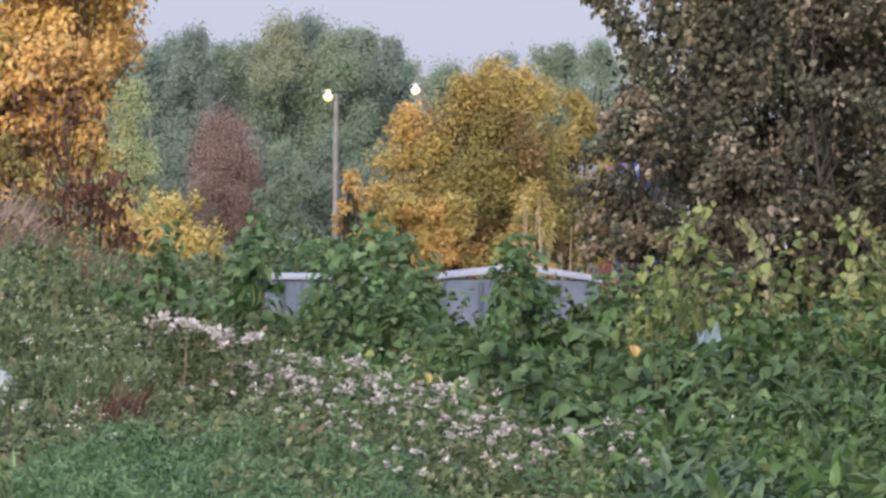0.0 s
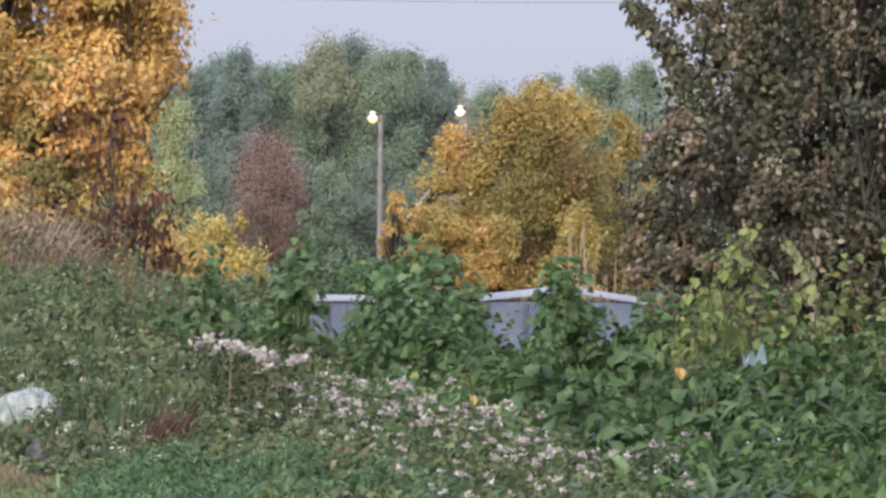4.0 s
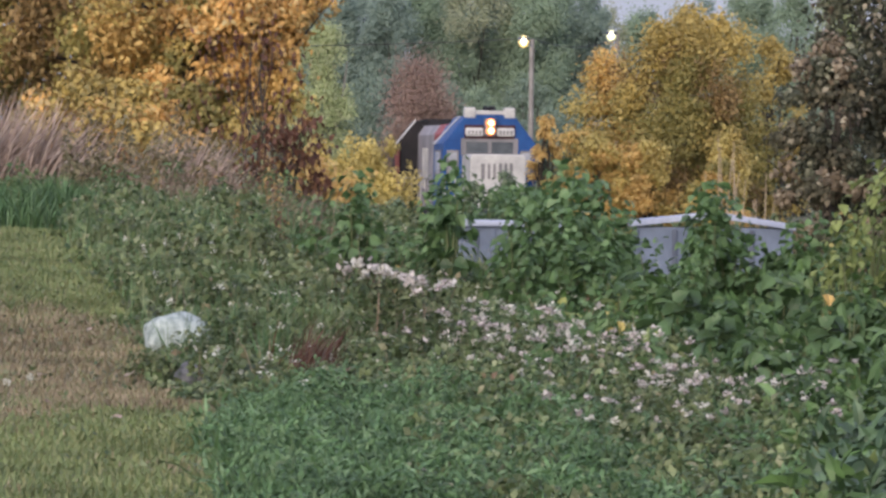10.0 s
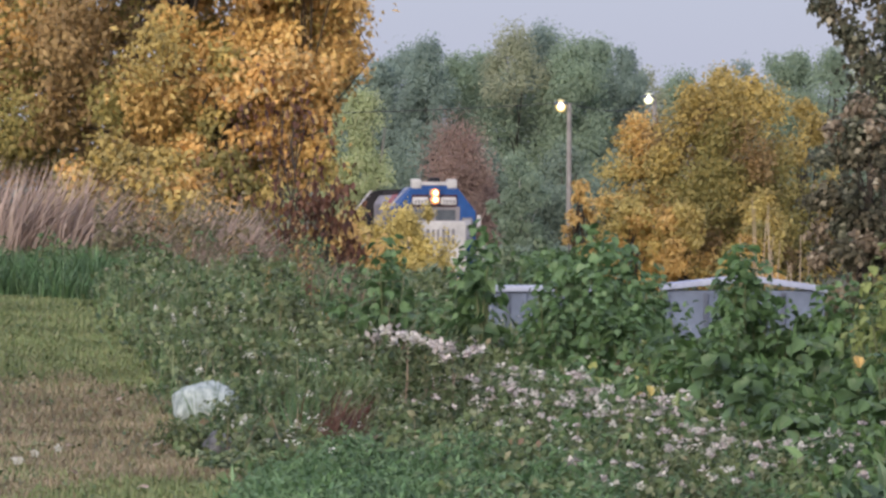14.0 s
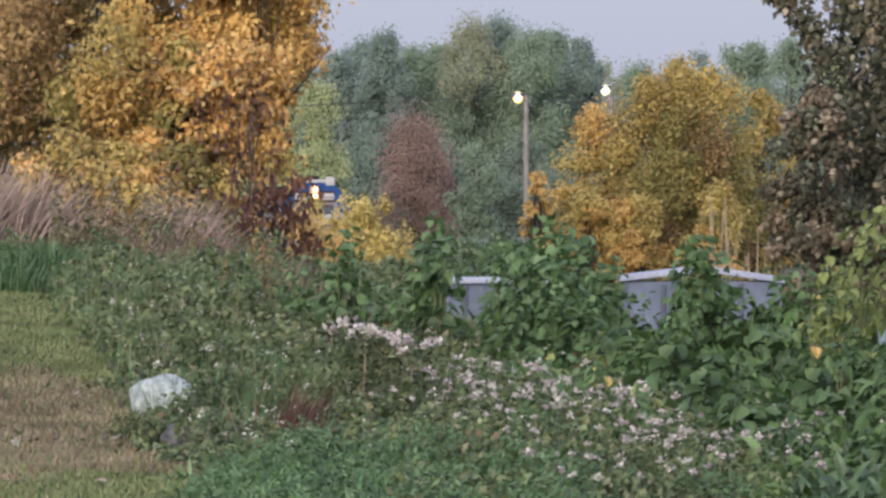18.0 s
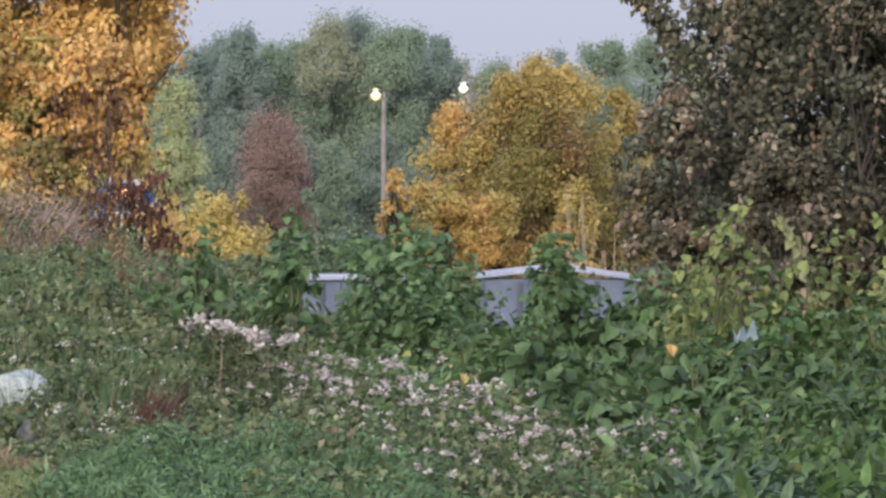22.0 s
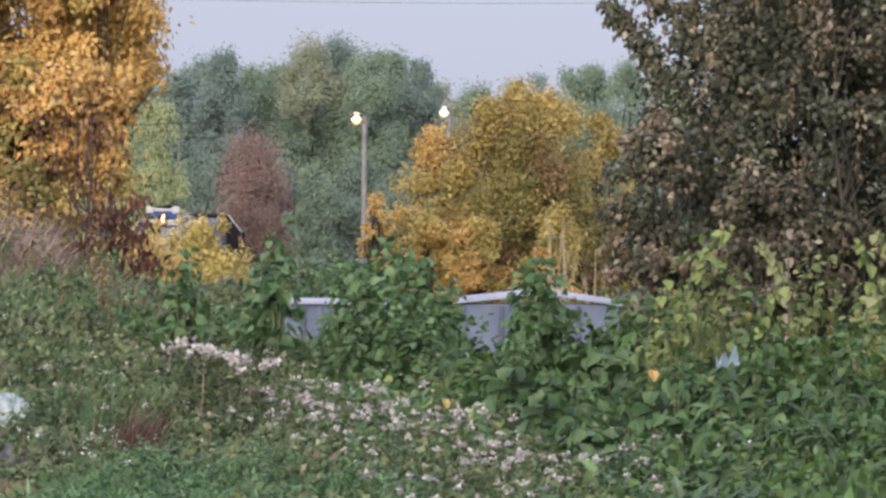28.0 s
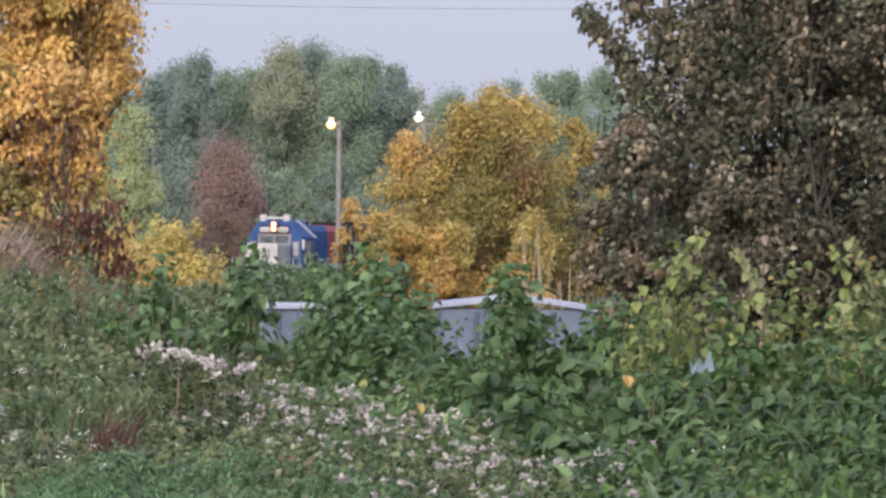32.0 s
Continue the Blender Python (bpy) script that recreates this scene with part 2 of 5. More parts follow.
M_RUSTTOP = leaf_material("hazed_russet_leaves", [(0.0, (0.304, 0.339, 0.232)), (0.6, (0.375, 0.407, 0.279)), (1.0, (0.446, 0.465, 0.325))], patch=0.25, through_light=0.5, rough=0.8, gloss=0.05, clump=0.25)
M_RUST = leaf_material("hazed_rusty_leaves", [(0.0, (0.322, 0.233, 0.201)), (0.6, (0.423, 0.307, 0.257)), (1.0, (0.475, 0.373, 0.307))], patch=0.3, through_light=0.5, rough=0.8, gloss=0.05, clump=0.3)
M_REED = leaf_material("dry_reed", [(0.0, (0.26, 0.19, 0.155)), (0.6, (0.42, 0.325, 0.265)), (1.0, (0.56, 0.46, 0.38))], patch=0.35, clump=1.0)
M_WITHERED = leaf_material("withered_stems", [(0.0, (0.12, 0.085, 0.062)), (0.6, (0.21, 0.15, 0.11)), (1.0, (0.3, 0.225, 0.17))], patch=0.4)
M_SEED = leaf_material("seed_heads", [(0.0, (0.25, 0.27, 0.16)), (0.6, (0.38, 0.38, 0.26)), (1.0, (0.5, 0.47, 0.38))], patch=0.2)
M_REDSTEM = leaf_material("red_stems", [(0.0, (0.054, 0.025, 0.018)), (0.6, (0.099, 0.044, 0.029)), (1.0, (0.135, 0.081, 0.050))], patch=0.3)
M_PETAL = leaf_material("pale_aster_petals", [(0.0, (0.483, 0.417, 0.409)), (0.5, (0.586, 0.533, 0.500)), (1.0, (0.655, 0.649, 0.576))], patch=0.15, per_object=True)
M_WHITE_FLOWER = leaf_material("small_white_flowers", [(0.0, (0.457, 0.457, 0.373)), (1.0, (0.664, 0.664, 0.598))], patch=0.2)
M_BARK = solid("grey_brown_bark", (0.0324, 0.027, 0.0216), (0.0754, 0.0647, 0.054), 6.0, 0.9, bump=0.5)
M_PALEBARK = solid("pale_birch_bark", (0.373, 0.357, 0.332), (0.515, 0.498, 0.465), 5.0, 0.8)
M_STEM = solid("green_stem", (0.0581, 0.083, 0.0332), (0.108, 0.124, 0.0498), 6.0, 0.7)
M_DRYSTEM = solid("dry_stem", (0.36, 0.28, 0.19), (0.48, 0.39, 0.28), 6.0, 0.8)
M_POLE = solid("weathered_pole", (0.156, 0.147, 0.141), (0.233, 0.224, 0.216), 2.0, 0.8)
M_STEEL = solid("galvanised_steel", (0.075, 0.1, 0.155), (0.14, 0.175, 0.245), 1.6, 0.55, 0.2)
M_STEEL_RIM = solid("pale_galvanised_rim", (0.22, 0.25, 0.35), (0.31, 0.345, 0.44), 2.2, 0.5, 0.1)
M_STEEL_DARK = solid("stained_steel", (0.045, 0.055, 0.085), (0.085, 0.105, 0.15), 2.0, 0.6, 0.25)
M_STONE = solid("pale_painted_stone", (0.2, 0.25, 0.24), (0.46, 0.52, 0.51), 14.0, 0.8, bump=0.7)
M_GREYSTONE = solid("grey_stone", (0.07, 0.075, 0.085), (0.19, 0.195, 0.21), 7.0, 0.85, bump=0.6)
M_SHEET = solid("pale_blue_plastic", (0.1, 0.155, 0.19), (0.18, 0.245, 0.285), 5.0, 0.45)
M_WIRE = solid("cable_black", (0.03, 0.03, 0.035), (0.06, 0.06, 0.065), 3.0, 0.6)
# dim emission for the bowls that imitate the halo round the street lamps
M_LAMP = solid("sodium_lamp_halo", (0.6, 0.5, 0.3), (0.6, 0.5, 0.3), 3.0, 0.5, 0, 0.0, (1.0, 0.72, 0.2), 0.9)
M_LAMP_HEART = solid("lamp_heart", (0.9, 0.9, 0.8), (0.9, 0.9, 0.8), 3.0, 0.5, 0, 0.0, (1.0, 0.92, 0.62), 4.0)
M_LAMP_COOL = solid("cool_lamp_halo", (0.5, 0.5, 0.4), (0.5, 0.5, 0.4), 3.0, 0.5, 0, 0.0, (0.9, 0.92, 0.5), 0.8)
M_HEADLIGHT = solid("headlight_glow", (0.3, 0.12, 0.05), (0.3, 0.12, 0.05), 3.0, 0.5, 0, 0.0, (1.0, 0.27, 0.07), 1.6)
M_FILAMENT = solid("headlight_heart", (0.9, 0.7, 0.5), (0.9, 0.7, 0.5), 3.0, 0.5, 0, 0.0, (1.0, 0.7, 0.32), 5.0)
M_BLUE = solid("blue_paint", (0.006, 0.038, 0.145), (0.011, 0.062, 0.21), 1.5, 0.5, gloss=0.25)
M_WHITE = solid("white_paint", (0.3, 0.3, 0.3), (0.42, 0.415, 0.405), 1.5, 0.55)
M_GREYWHITE = solid("grey_white_paint", (0.332, 0.332, 0.349), (0.465, 0.457, 0.465), 1.2, 0.5)
M_RED = solid("red_paint", (0.166, 0.0183, 0.0208), (0.266, 0.0373, 0.0332), 1.5, 0.5)
M_DARKRED = solid("dark_red_paint", (0.0622, 0.00996, 0.0116), (0.116, 0.0208, 0.0183), 1.5, 0.6)
M_BLACK = solid("black_paint", (0.012, 0.012, 0.014), (0.022, 0.02, 0.022), 1.5, 0.8, gloss=0.15)
M_DARKGREY = solid("dark_grey_paint", (0.1, 0.1, 0.11), (0.17, 0.16, 0.17), 1.5, 0.6)
M_MIDGREY = solid("mauve_grey_paint", (0.166, 0.158, 0.174), (0.266, 0.249, 0.266), 1.2, 0.55)
M_GLASS = solid("dark_window_glass", (0.05, 0.06, 0.07), (0.09, 0.1, 0.11), 2.0, 0.08, 0.0, 0.0)
# pale grey base colour paints the sky's reflection onto the panes
M_SKYGLASS = solid("glass_painted_sky_reflection", (0.2, 0.21, 0.24), (0.3, 0.31, 0.34), 2.0, 0.1, 0.0, 0.0)
M_BROW = solid("dark_red_brown_paint", (0.03, 0.012, 0.016), (0.055, 0.024, 0.028), 1.5, 0.7, gloss=0.2)
M_BRICK = solid("house_wall", (0.249, 0.241, 0.232), (0.332, 0.324, 0.315), 1.0, 0.9)
M_ROOF = solid("slate_roof", (0.083, 0.0954, 0.116), (0.133, 0.149, 0.174), 1.0, 0.8)


# ---- mesh tools ----
def fast_mesh(name, verts, faces, smooth=False):
    """A mesh from arrays: verts (n, 3), faces (m, k)."""
    verts, faces = np.asarray(verts, np.float32), np.asarray(faces, np.int32)
    me = bpy.data.meshes.new(name)
    k = faces.shape[1]
    me.vertices.add(len(verts))
    me.vertices.foreach_set("co", verts.ravel())
    me.loops.add(faces.size)
    me.loops.foreach_set("vertex_index", faces.ravel())
    me.polygons.add(len(faces))
    me.polygons.foreach_set("loop_start", np.arange(0, faces.size, k, dtype=np.int32))
    me.polygons.foreach_set("use_smooth", np.full(len(faces), smooth))
    me.update(calc_edges=True)
    return me


def part(name, data, material, parent=None, label=""):
    """Links a bmesh or a mesh as one object, under a thing or a part."""
    if isinstance(data, bmesh.types.BMesh):
        me = bpy.data.meshes.new(name)
        data.to_mesh(me)
        data.free()
    else:
        me = data
    if material and not me.materials:
        me.materials.append(material)
    ob = new(name, me)
    ob.parent = parent
    if label:
        ob["label"] = label
    return ob


def thing(name, x, y, z, label, category, group="", kind="", rz=0.0):
    ob = new(name)
    ob.empty_display_size = 0.2
    ob.matrix_basis = pose(x, y, z, 0, 0, rz)
    return tagged(ob, label, category, group, kind)


def box(bm, x0, x1, y0, y1, z0, z1, bevel=0.0):
    """A box with bevelled edges, added to bm."""
    vs = [bm.verts.new((x, y, z)) for z in (z0, z1) for y in (y0, y1) for x in (x0, x1)]
    fs = [bm.faces.new([vs[i] for i in q]) for q in ((0, 2, 3, 1), (4, 5, 7, 6), (0, 1, 5, 4), (2, 6, 7, 3), (0, 4, 6, 2), (1, 3, 7, 5))]
    if bevel:
        es = list({e for f in fs for e in f.edges})
        bmesh.ops.bevel(bm, geom=es, offset=bevel, segments=2, affect="EDGES", profile=0.6)
    return bm


def boxed(*args, **kw):
    return box(bmesh.new(), *args, **kw)


def extruded(profile, y0, y1, bevel=0.0):
    """A closed (x, z) outline drawn out from y0 to y1."""
    bm = bmesh.new()
    a = [bm.verts.new((x, y0, z)) for x, z in profile]
    b = [bm.verts.new((x, y1, z)) for x, z in profile]
    n = len(profile)
    bm.faces.new(a)
    bm.faces.new(b[::-1])
    for i in range(n):
        bm.faces.new((a[i], b[i], b[(i + 1) % n], a[(i + 1) % n]))
    bmesh.ops.recalc_face_normals(bm, faces=bm.faces)
    if bevel:
        bmesh.ops.bevel(bm, geom=list(bm.edges), offset=bevel, segments=2, affect="EDGES", profile=0.6)
    return bm


def tube(points, radii, sides=7):
    """A tapered tube along points: verts and quads."""
    pts = np.asarray(points, float)
    tang = np.gradient(pts, axis=0)
    tang /= np.linalg.norm(tang, axis=1)[:, None] + 1e-9
    ref = np.array([0.31, 0.95, 0.02]) if abs(tang[0][2]) > 0.6 else np.array([0.0, 0.05, 1.0])
    a = np.cross(tang, ref)
    a /= np.linalg.norm(a, axis=1)[:, None] + 1e-9
    b = np.cross(tang, a)
    ang = np.linspace(0, 2 * np.pi, sides, endpoint=False)
    ring = np.cos(ang)[None, :, None] * a[:, None] + np.sin(ang)[None, :, None] * b[:, None]
    v = (pts[:, None] + ring * np.asarray(radii)[:, None, None]).reshape(-1, 3)
    i, j = np.meshgrid(np.arange(len(pts) - 1), np.arange(sides), indexing="ij")
    i, j = i.ravel(), j.ravel()
    k = (j + 1) % sides
    return v, np.stack([i * sides + j, i * sides + k, (i + 1) * sides + k, (i + 1) * sides + j], 1)


def joined(pieces):
    vs, fs, n = [], [], 0
    for v, f in pieces:
        vs.append(v)
        fs.append(np.asarray(f) + n)
        n += len(v)
    return np.concatenate(vs), np.concatenate(fs)


# leaf shapes: unit long, base at the origin, along +y
OVAL = (np.array([(0, 0, 0), (-0.3, 0.4, 0.07), (0, 0.45, -0.02), (0.3, 0.4, 0.07), (0, 1, -0.12)]), np.array([(0, 2, 1), (0, 3, 2), (1, 2, 4), (2, 3, 4)]))
HEART = (np.array([(0, 0.02, 0), (-0.4, 0.18, 0.04), (-0.3, 0.6, 0.03), (0, 1.0, -0.18), (0.3, 0.6, 0.03), (0.4, 0.18, 0.04), (0, 0.5, -0.05)]),
         np.array([(0, 6, 1), (1, 6, 2), (2, 6, 3), (3, 6, 4), (4, 6, 5), (5, 6, 0)]))
DIAMOND = (np.array([(0, 0, 0), (-0.32, 0.45, 0.08), (0.32, 0.45, 0.08), (0, 1, -0.1)]), np.array([(0, 2, 1), (1, 2, 3)]))
LONG = (np.array([(0, 0, 0), (-0.2, 0.25, 0.05), (-0.17, 0.65, -0.02), (0, 1.0, -0.3), (0.17, 0.65, -0.02), (0.2, 0.25, 0.05), (0, 0.45, -0.02)]), HEART[1])
BLADE = (np.array([(-0.5, 0, 0), (0.5, 0, 0), (0.4, 0.55, 0.1), (-0.4, 0.55, 0.1), (0, 1, 0.0)]), np.array([(0, 1, 2), (0, 2, 3), (3, 2, 4)]))
SLENDER = (DIAMOND[0] * np.array([0.78, 1, 1]), DIAMOND[1])
NARROW = (DIAMOND[0] * np.array([0.42, 1, 1]), DIAMOND[1])
SLIM = (np.array([(-0.5, 0, 0), (0.5, 0, 0), (0, 1, 0.12)]), np.array([(0, 1, 2)]))


def unit(v):
    return v / (np.linalg.norm(v, axis=1)[:, None] + 1e-9)


def scattered(shape, pos, size, rng, pitch=(-60, 35), width=1.0, heading=None, spread=180.0, face=None, loose=0.5):
    """Copies of a leaf shape at pos (n, 3), each with its own size and turn: verts and triangles.
    With face (n, 3) the leaves hang with their upper sides roughly that way, as they do on a twig."""
    base, tri = shape
    n, k = len(pos), len(base)
    size = np.broadcast_to(size, (n,))
    if face is not None:
        up = unit(unit(face) + rng.normal(0, loose, (n, 3)))
        along = rng.normal(0, 1, (n, 3)) + np.array([0, 0, -0.8])
        along = unit(along - up * (along * up).sum(1)[:, None])
        side = np.cross(along, up)
        b = base[None] * np.stack([size * width, size, size], 1)[:, None]
        v = b[..., :1] * side[:, None] + b[..., 1:2] * along[:, None] + b[..., 2:] * up[:, None] + pos[:, None]
        return v.reshape(-1, 3), (tri[None] + (np.arange(n) * k)[:, None, None]).reshape(-1, 3)
    yaw = np.radians((0 if heading is None else heading) + rng.uniform(-spread, spread, n))
    pit = np.radians(rng.uniform(pitch[0], pitch[1], n))
    rol = rng.uniform(-0.6, 0.6, n)
    b = base[None] * np.stack([size * width, size, size], 1)[:, None]
    x, y, z = b[..., 0], b[..., 1], b[..., 2]
    c, s = np.cos(rol)[:, None], np.sin(rol)[:, None]
    x, z = c * x + s * z, -s * x + c * z
    c, s = np.cos(pit)[:, None], np.sin(pit)[:, None]
    y, z = c * y - s * z, s * y + c * z
    c, s = np.cos(yaw)[:, None], np.sin(yaw)[:, None]
    x, y = c * x - s * y, s * x + c * y
    v = np.stack([x, y, z], -1) + pos[:, None]
    return v.reshape(-1, 3), (tri[None] + (np.arange(n) * k)[:, None, None]).reshape(-1, 3)


def fade(a, b, v):
    u = np.clip((v - a) / (b - a), 0, 1)
    return u * u * (3 - 2 * u)


RAIL_Z = -1.05


def ground_z(x, y):
    """The lie of the land: a low bank, higher by the mown strip, that drops behind to the railway."""
    x, y = np.asarray(x, float), np.asarray(y, float)
    bank = fade(46, 72, y) * (0.42 + 0.45 * fade(0.8, -2.2, x))
    away = fade(92, 150, y)
    bumps = 0.05 * np.sin(x * 1.7 + y * 0.31) * np.sin(y * 0.23 - x * 0.6) * fade(25, 40, y)
    mound = 0.25 * np.exp(-((x + 1.96) ** 2 + (y - 50.1) ** 2) / 0.45)
    return (bank + bumps + mound) * (1 - away) - 1.5 * away


def on_ground(x, y, rise=0.0):
    return np.stack([x, y, ground_z(x, y) + rise], -1)


# ---- the land, one sheet to the horizon ----
def build_ground():
    xs = np.concatenate([np.linspace(-2500, -60, 14), np.linspace(-50, -12, 20), np.linspace(-11, 13, 90), np.linspace(14, 50, 20), np.linspace(60, 2500, 14)])
    ys = np.concatenate([np.linspace(-1500, -20, 10), np.linspace(-10, 28, 14), np.linspace(29, 100, 170), np.linspace(102, 170, 40), np.linspace(180, 600, 30), np.linspace(700, 4500, 16)])
    gx, gy = np.meshgrid(xs, ys)
    gz = ground_z(gx, gy)
    v = np.stack([gx, gy, gz], -1).reshape(-1, 3)
    nx, ny = len(xs), len(ys)
    i, j = np.meshgrid(np.arange(ny - 1), np.arange(nx - 1), indexing="ij")
    a = (i * nx + j).ravel()
    ob = part("ground", fast_mesh("ground", v, np.stack([a, a + 1, a + nx + 1, a + nx], 1), True), M_SOIL)
    tagged(ob, "brown soil and low turf under the weeds", "ground", kind="structure")


build_ground()

# ---- the railway line, a long curve ----
TRACK = [2.4446, -1.0811, -10.7005, 1.0128, 17.3892, 8.8533, 0.1932, -13.3455, -3.1843]
SPEED, START = 6.45, 159.0


def track_point(t):
    """Where the locomotive's cab front is at t seconds."""
    return float(np.polyval(TRACK, (t - 16) / 16)), START + SPEED * t


def track_pose(t):
    (x, y), (xa, ya), (xb, yb) = track_point(t), track_point(t - 0.1), track_point(t + 0.1)
    return pose(x, y, RAIL_Z, 0, 0, math.degrees(math.atan2(-(xb - xa), yb - ya)))


def build_track():
    ts = np.linspace(-3.5, 36.5, 90)
    mats = [track_pose(t) for t in ts]

    def strip(outline):
        v = np.array([m @ Vector((x, 0, z)) for m in mats for x, z in outline])
        k = len(outline)
        i, j = np.meshgrid(np.arange(len(ts) - 1), np.arange(k), indexing="ij")
        i, j = i.ravel(), j.ravel()
        n = (j + 1) % k
        return v, np.stack([i * k + j, i * k + n, (i + 1) * k + n, (i + 1) * k + j], 1)

    bed = part("railway_bed", fast_mesh("railway_bed", *strip([(-2.6, -0.62), (-1.6, -0.3), (1.6, -0.3), (2.6, -0.62)])), M_BALLAST)
    tagged(bed, "grey crushed-stone ballast bed of the railway line", "railway", kind="structure")
    for side in (-0.75, 0.75):
        rail = part("rail", fast_mesh("rail", *strip([(side - 0.07, -0.17), (side - 0.035, 0), (side + 0.035, 0), (side + 0.07, -0.17)])), M_RAIL, bed)
        rail["label"] = "rusty steel rail with a worn head"
    vs = []
    for t in np.arange(-3.4, 36.4, 0.094):
        x, y = track_point(t)
        vs.append((x, y))
    tie = boxed(-1.25, 1.25, -0.11, 0.11, -0.3, -0.17)
    me = bpy.data.meshes.new("ties")
    tie.to_mesh(me)
    tie.free()
    co = np.array([v.co for v in me.vertices])
    fc = np.array([list(p.vertices) for p in me.polygons])
    pieces = []
    for x, y in vs:
        pieces.append((co + np.array([x, y, RAIL_Z]), fc))
    ties = part("ties", fast_mesh("ties_all", *joined(pieces)), M_TIE, bed, "dark creosoted wooden ties")
    ties["kind"] = "stuff"


build_track()


# ---- the train ----
CAB = [(-1.55, 1.35), (-1.55, 3.62), (-0.86, 4.5), (-0.4, 4.58), (0.4, 4.58), (0.86, 4.5), (1.55, 3.62), (1.55, 1.35)]


def truck(parent, y, name="truck"):
    t = part(name, boxed(-1.3, 1.3, y - 1.8, y + 1.8, 0.45, 0.95, bevel=0.06), M_BLACK, parent)
    for dy in (-1.25, 1.25):
        for side in (-0.78, 0.78):
            bm = bmesh.new()
            bmesh.ops.create_cone(bm, segments=20, radius1=0.5, radius2=0.5, depth=0.14, cap_ends=True, matrix=pose(side, y + dy, 0.5, 0, 90, 0))
            part("wheel", bm, M_RAIL, t)


def build_locomotive():
    loco = thing("locomotive", 0, 0, 0, "blue diesel locomotive with white nose and lit headlights on the track", "locomotive")
    part("underframe", boxed(-1.5, 1.5, -2.9, 13.4, 1.02, 1.42, bevel=0.03), M_BLACK, loco, "dark steel underframe")
    part("pilot", boxed(-1.45, 1.45, -3.1, -2.9, 0.25, 1.4, bevel=0.03), M_BLUE, loco)
    bm = boxed(-0.22, 0.22, -3.75, -3.1, 0.7, 1.0, bevel=0.05)
    part("coupler", bm, M_BLACK, loco)
    part("fuel_tank", boxed(-1.3, 1.3, 3.6, 7.4, 0.35, 1.02, bevel=0.12), M_BLACK, loco)
    truck(loco, 0.2)
    truck(loco, 10.6)
    nose = part("nose", extruded([(-0.92, 1.42), (-0.92, 3.16), (-0.84, 3.27), (0.84, 3.27), (0.92, 3.16), (0.92, 1.42)], -2.2, 0.0, 0.05), M_WHITE, loco, "white painted low nose")
    # the emblem on the nose, as plain dark upright bars
    for x0, x1, z0, z1 in ((-0.56, -0.44, 2.46, 2.96), (-0.34, -0.26, 2.46, 2.96), (-0.16, -0.08, 2.46, 2.96), (0.02, 0.12, 2.44, 2.98), (0.21, 0.29, 2.44, 2.98), (0.38, 0.48, 2.44, 2.98)):
        part("emblem_bar", boxed(x0, x1, -2.216, -2.196, z0, z1), M_DARKGREY, nose, "dark grey emblem bar")
    cab = part("cab", extruded(CAB, 0.0, 2.5, 0.04), M_BLUE, loco, "bright blue cab with a sloping-sided roof")
    part("windshield_panel", boxed(-0.95, 0.95, -0.03, 0.03, 3.22, 3.8, bevel=0.015), M_DARKGREY, cab, "grey windshield surround")
    for x0, x1 in ((-0.78, -0.06), (0.06, 0.78)):
        part("windshield_pane", boxed(x0, x1, -0.05, -0.028, 3.3, 3.68, bevel=0.008), M_GLASS, cab, "dark glass pane")
    for s in (-1, 1):
        a, b = sorted((s * 1.02, s * 1.42))
        win = part("corner_window", boxed(a, b, -0.04, 0.02, 2.55, 3.4, bevel=0.02), M_DARKGREY, cab, "dark framed corner window")
        part("pane", boxed(a + 0.06, b - 0.06, -0.055, -0.038, 2.62, 3.33), M_SKYGLASS, win)
        a, b = sorted((s * 1.56, s * 1.535))
        side = part("side_window", boxed(a - 0.02, b + 0.02, 0.6, 1.9, 2.55, 3.4, bevel=0.015), M_DARKGREY, cab)
        part("pane", boxed(a - 0.028, b + 0.028, 0.68, 1.22, 2.62, 3.33), M_SKYGLASS, side)
        part("pane", boxed(a - 0.028, b + 0.028, 1.3, 1.84, 2.62, 3.33), M_GLASS, side)
        a, b = sorted((s * 0.22, s * 0.82))
        board = part("number_board", boxed(a, b, -0.16, 0.02, 3.86, 4.15, bevel=0.08), M_WHITE, cab, "white lit number board")
        for k in range(4):
            cx = a + 0.12 + 0.12 * k
            part("digit_bar", boxed(cx - 0.03, cx + 0.03, -0.172, -0.155, 3.93, 4.05), M_DARKGREY, board, "grey bar of writing")
        part("roof_lamp_box", boxed(s * 0.66 - 0.19, s * 0.66 + 0.19, -0.02, 0.36, 4.46, 4.82, bevel=0.06), M_WHITE, cab, "white box on the roof corner")
        # white slanting band on the roof's slope and down the cab side
        bm = bmesh.new()
        quad = [(s * 0.84, 1.1, 4.535), (s * 0.84, 1.6, 4.535), (s * 1.585, 3.0 - 0.5, 3.6), (s * 1.585, 2.0, 3.6)]
        top = [bm.verts.new(q) for q in quad]
        low = [bm.verts.new((q[0] - s * 0.03, q[1], q[2] - 0.03)) for q in quad]
        bm.faces.new(top)
        bm.faces.new(low[::-1])
        for i in range(4):
            bm.faces.new((top[i], low[i], low[(i + 1) % 4], top[(i + 1) % 4]))
        bmesh.ops.recalc_face_normals(bm, faces=bm.faces)
        part("slanting_band", bm, M_WHITE, cab, "white slanting band")
    part("mirror", boxed(1.58, 1.72, -0.08, 0.02, 2.95, 3.5, bevel=0.03), M_WHITE, cab, "white wind mirror beside the cab window")
    part("roof_bar", boxed(-0.5, 0.5, 0.02, 0.14, 4.58, 4.72, bevel=0.03), M_WHITE, cab)
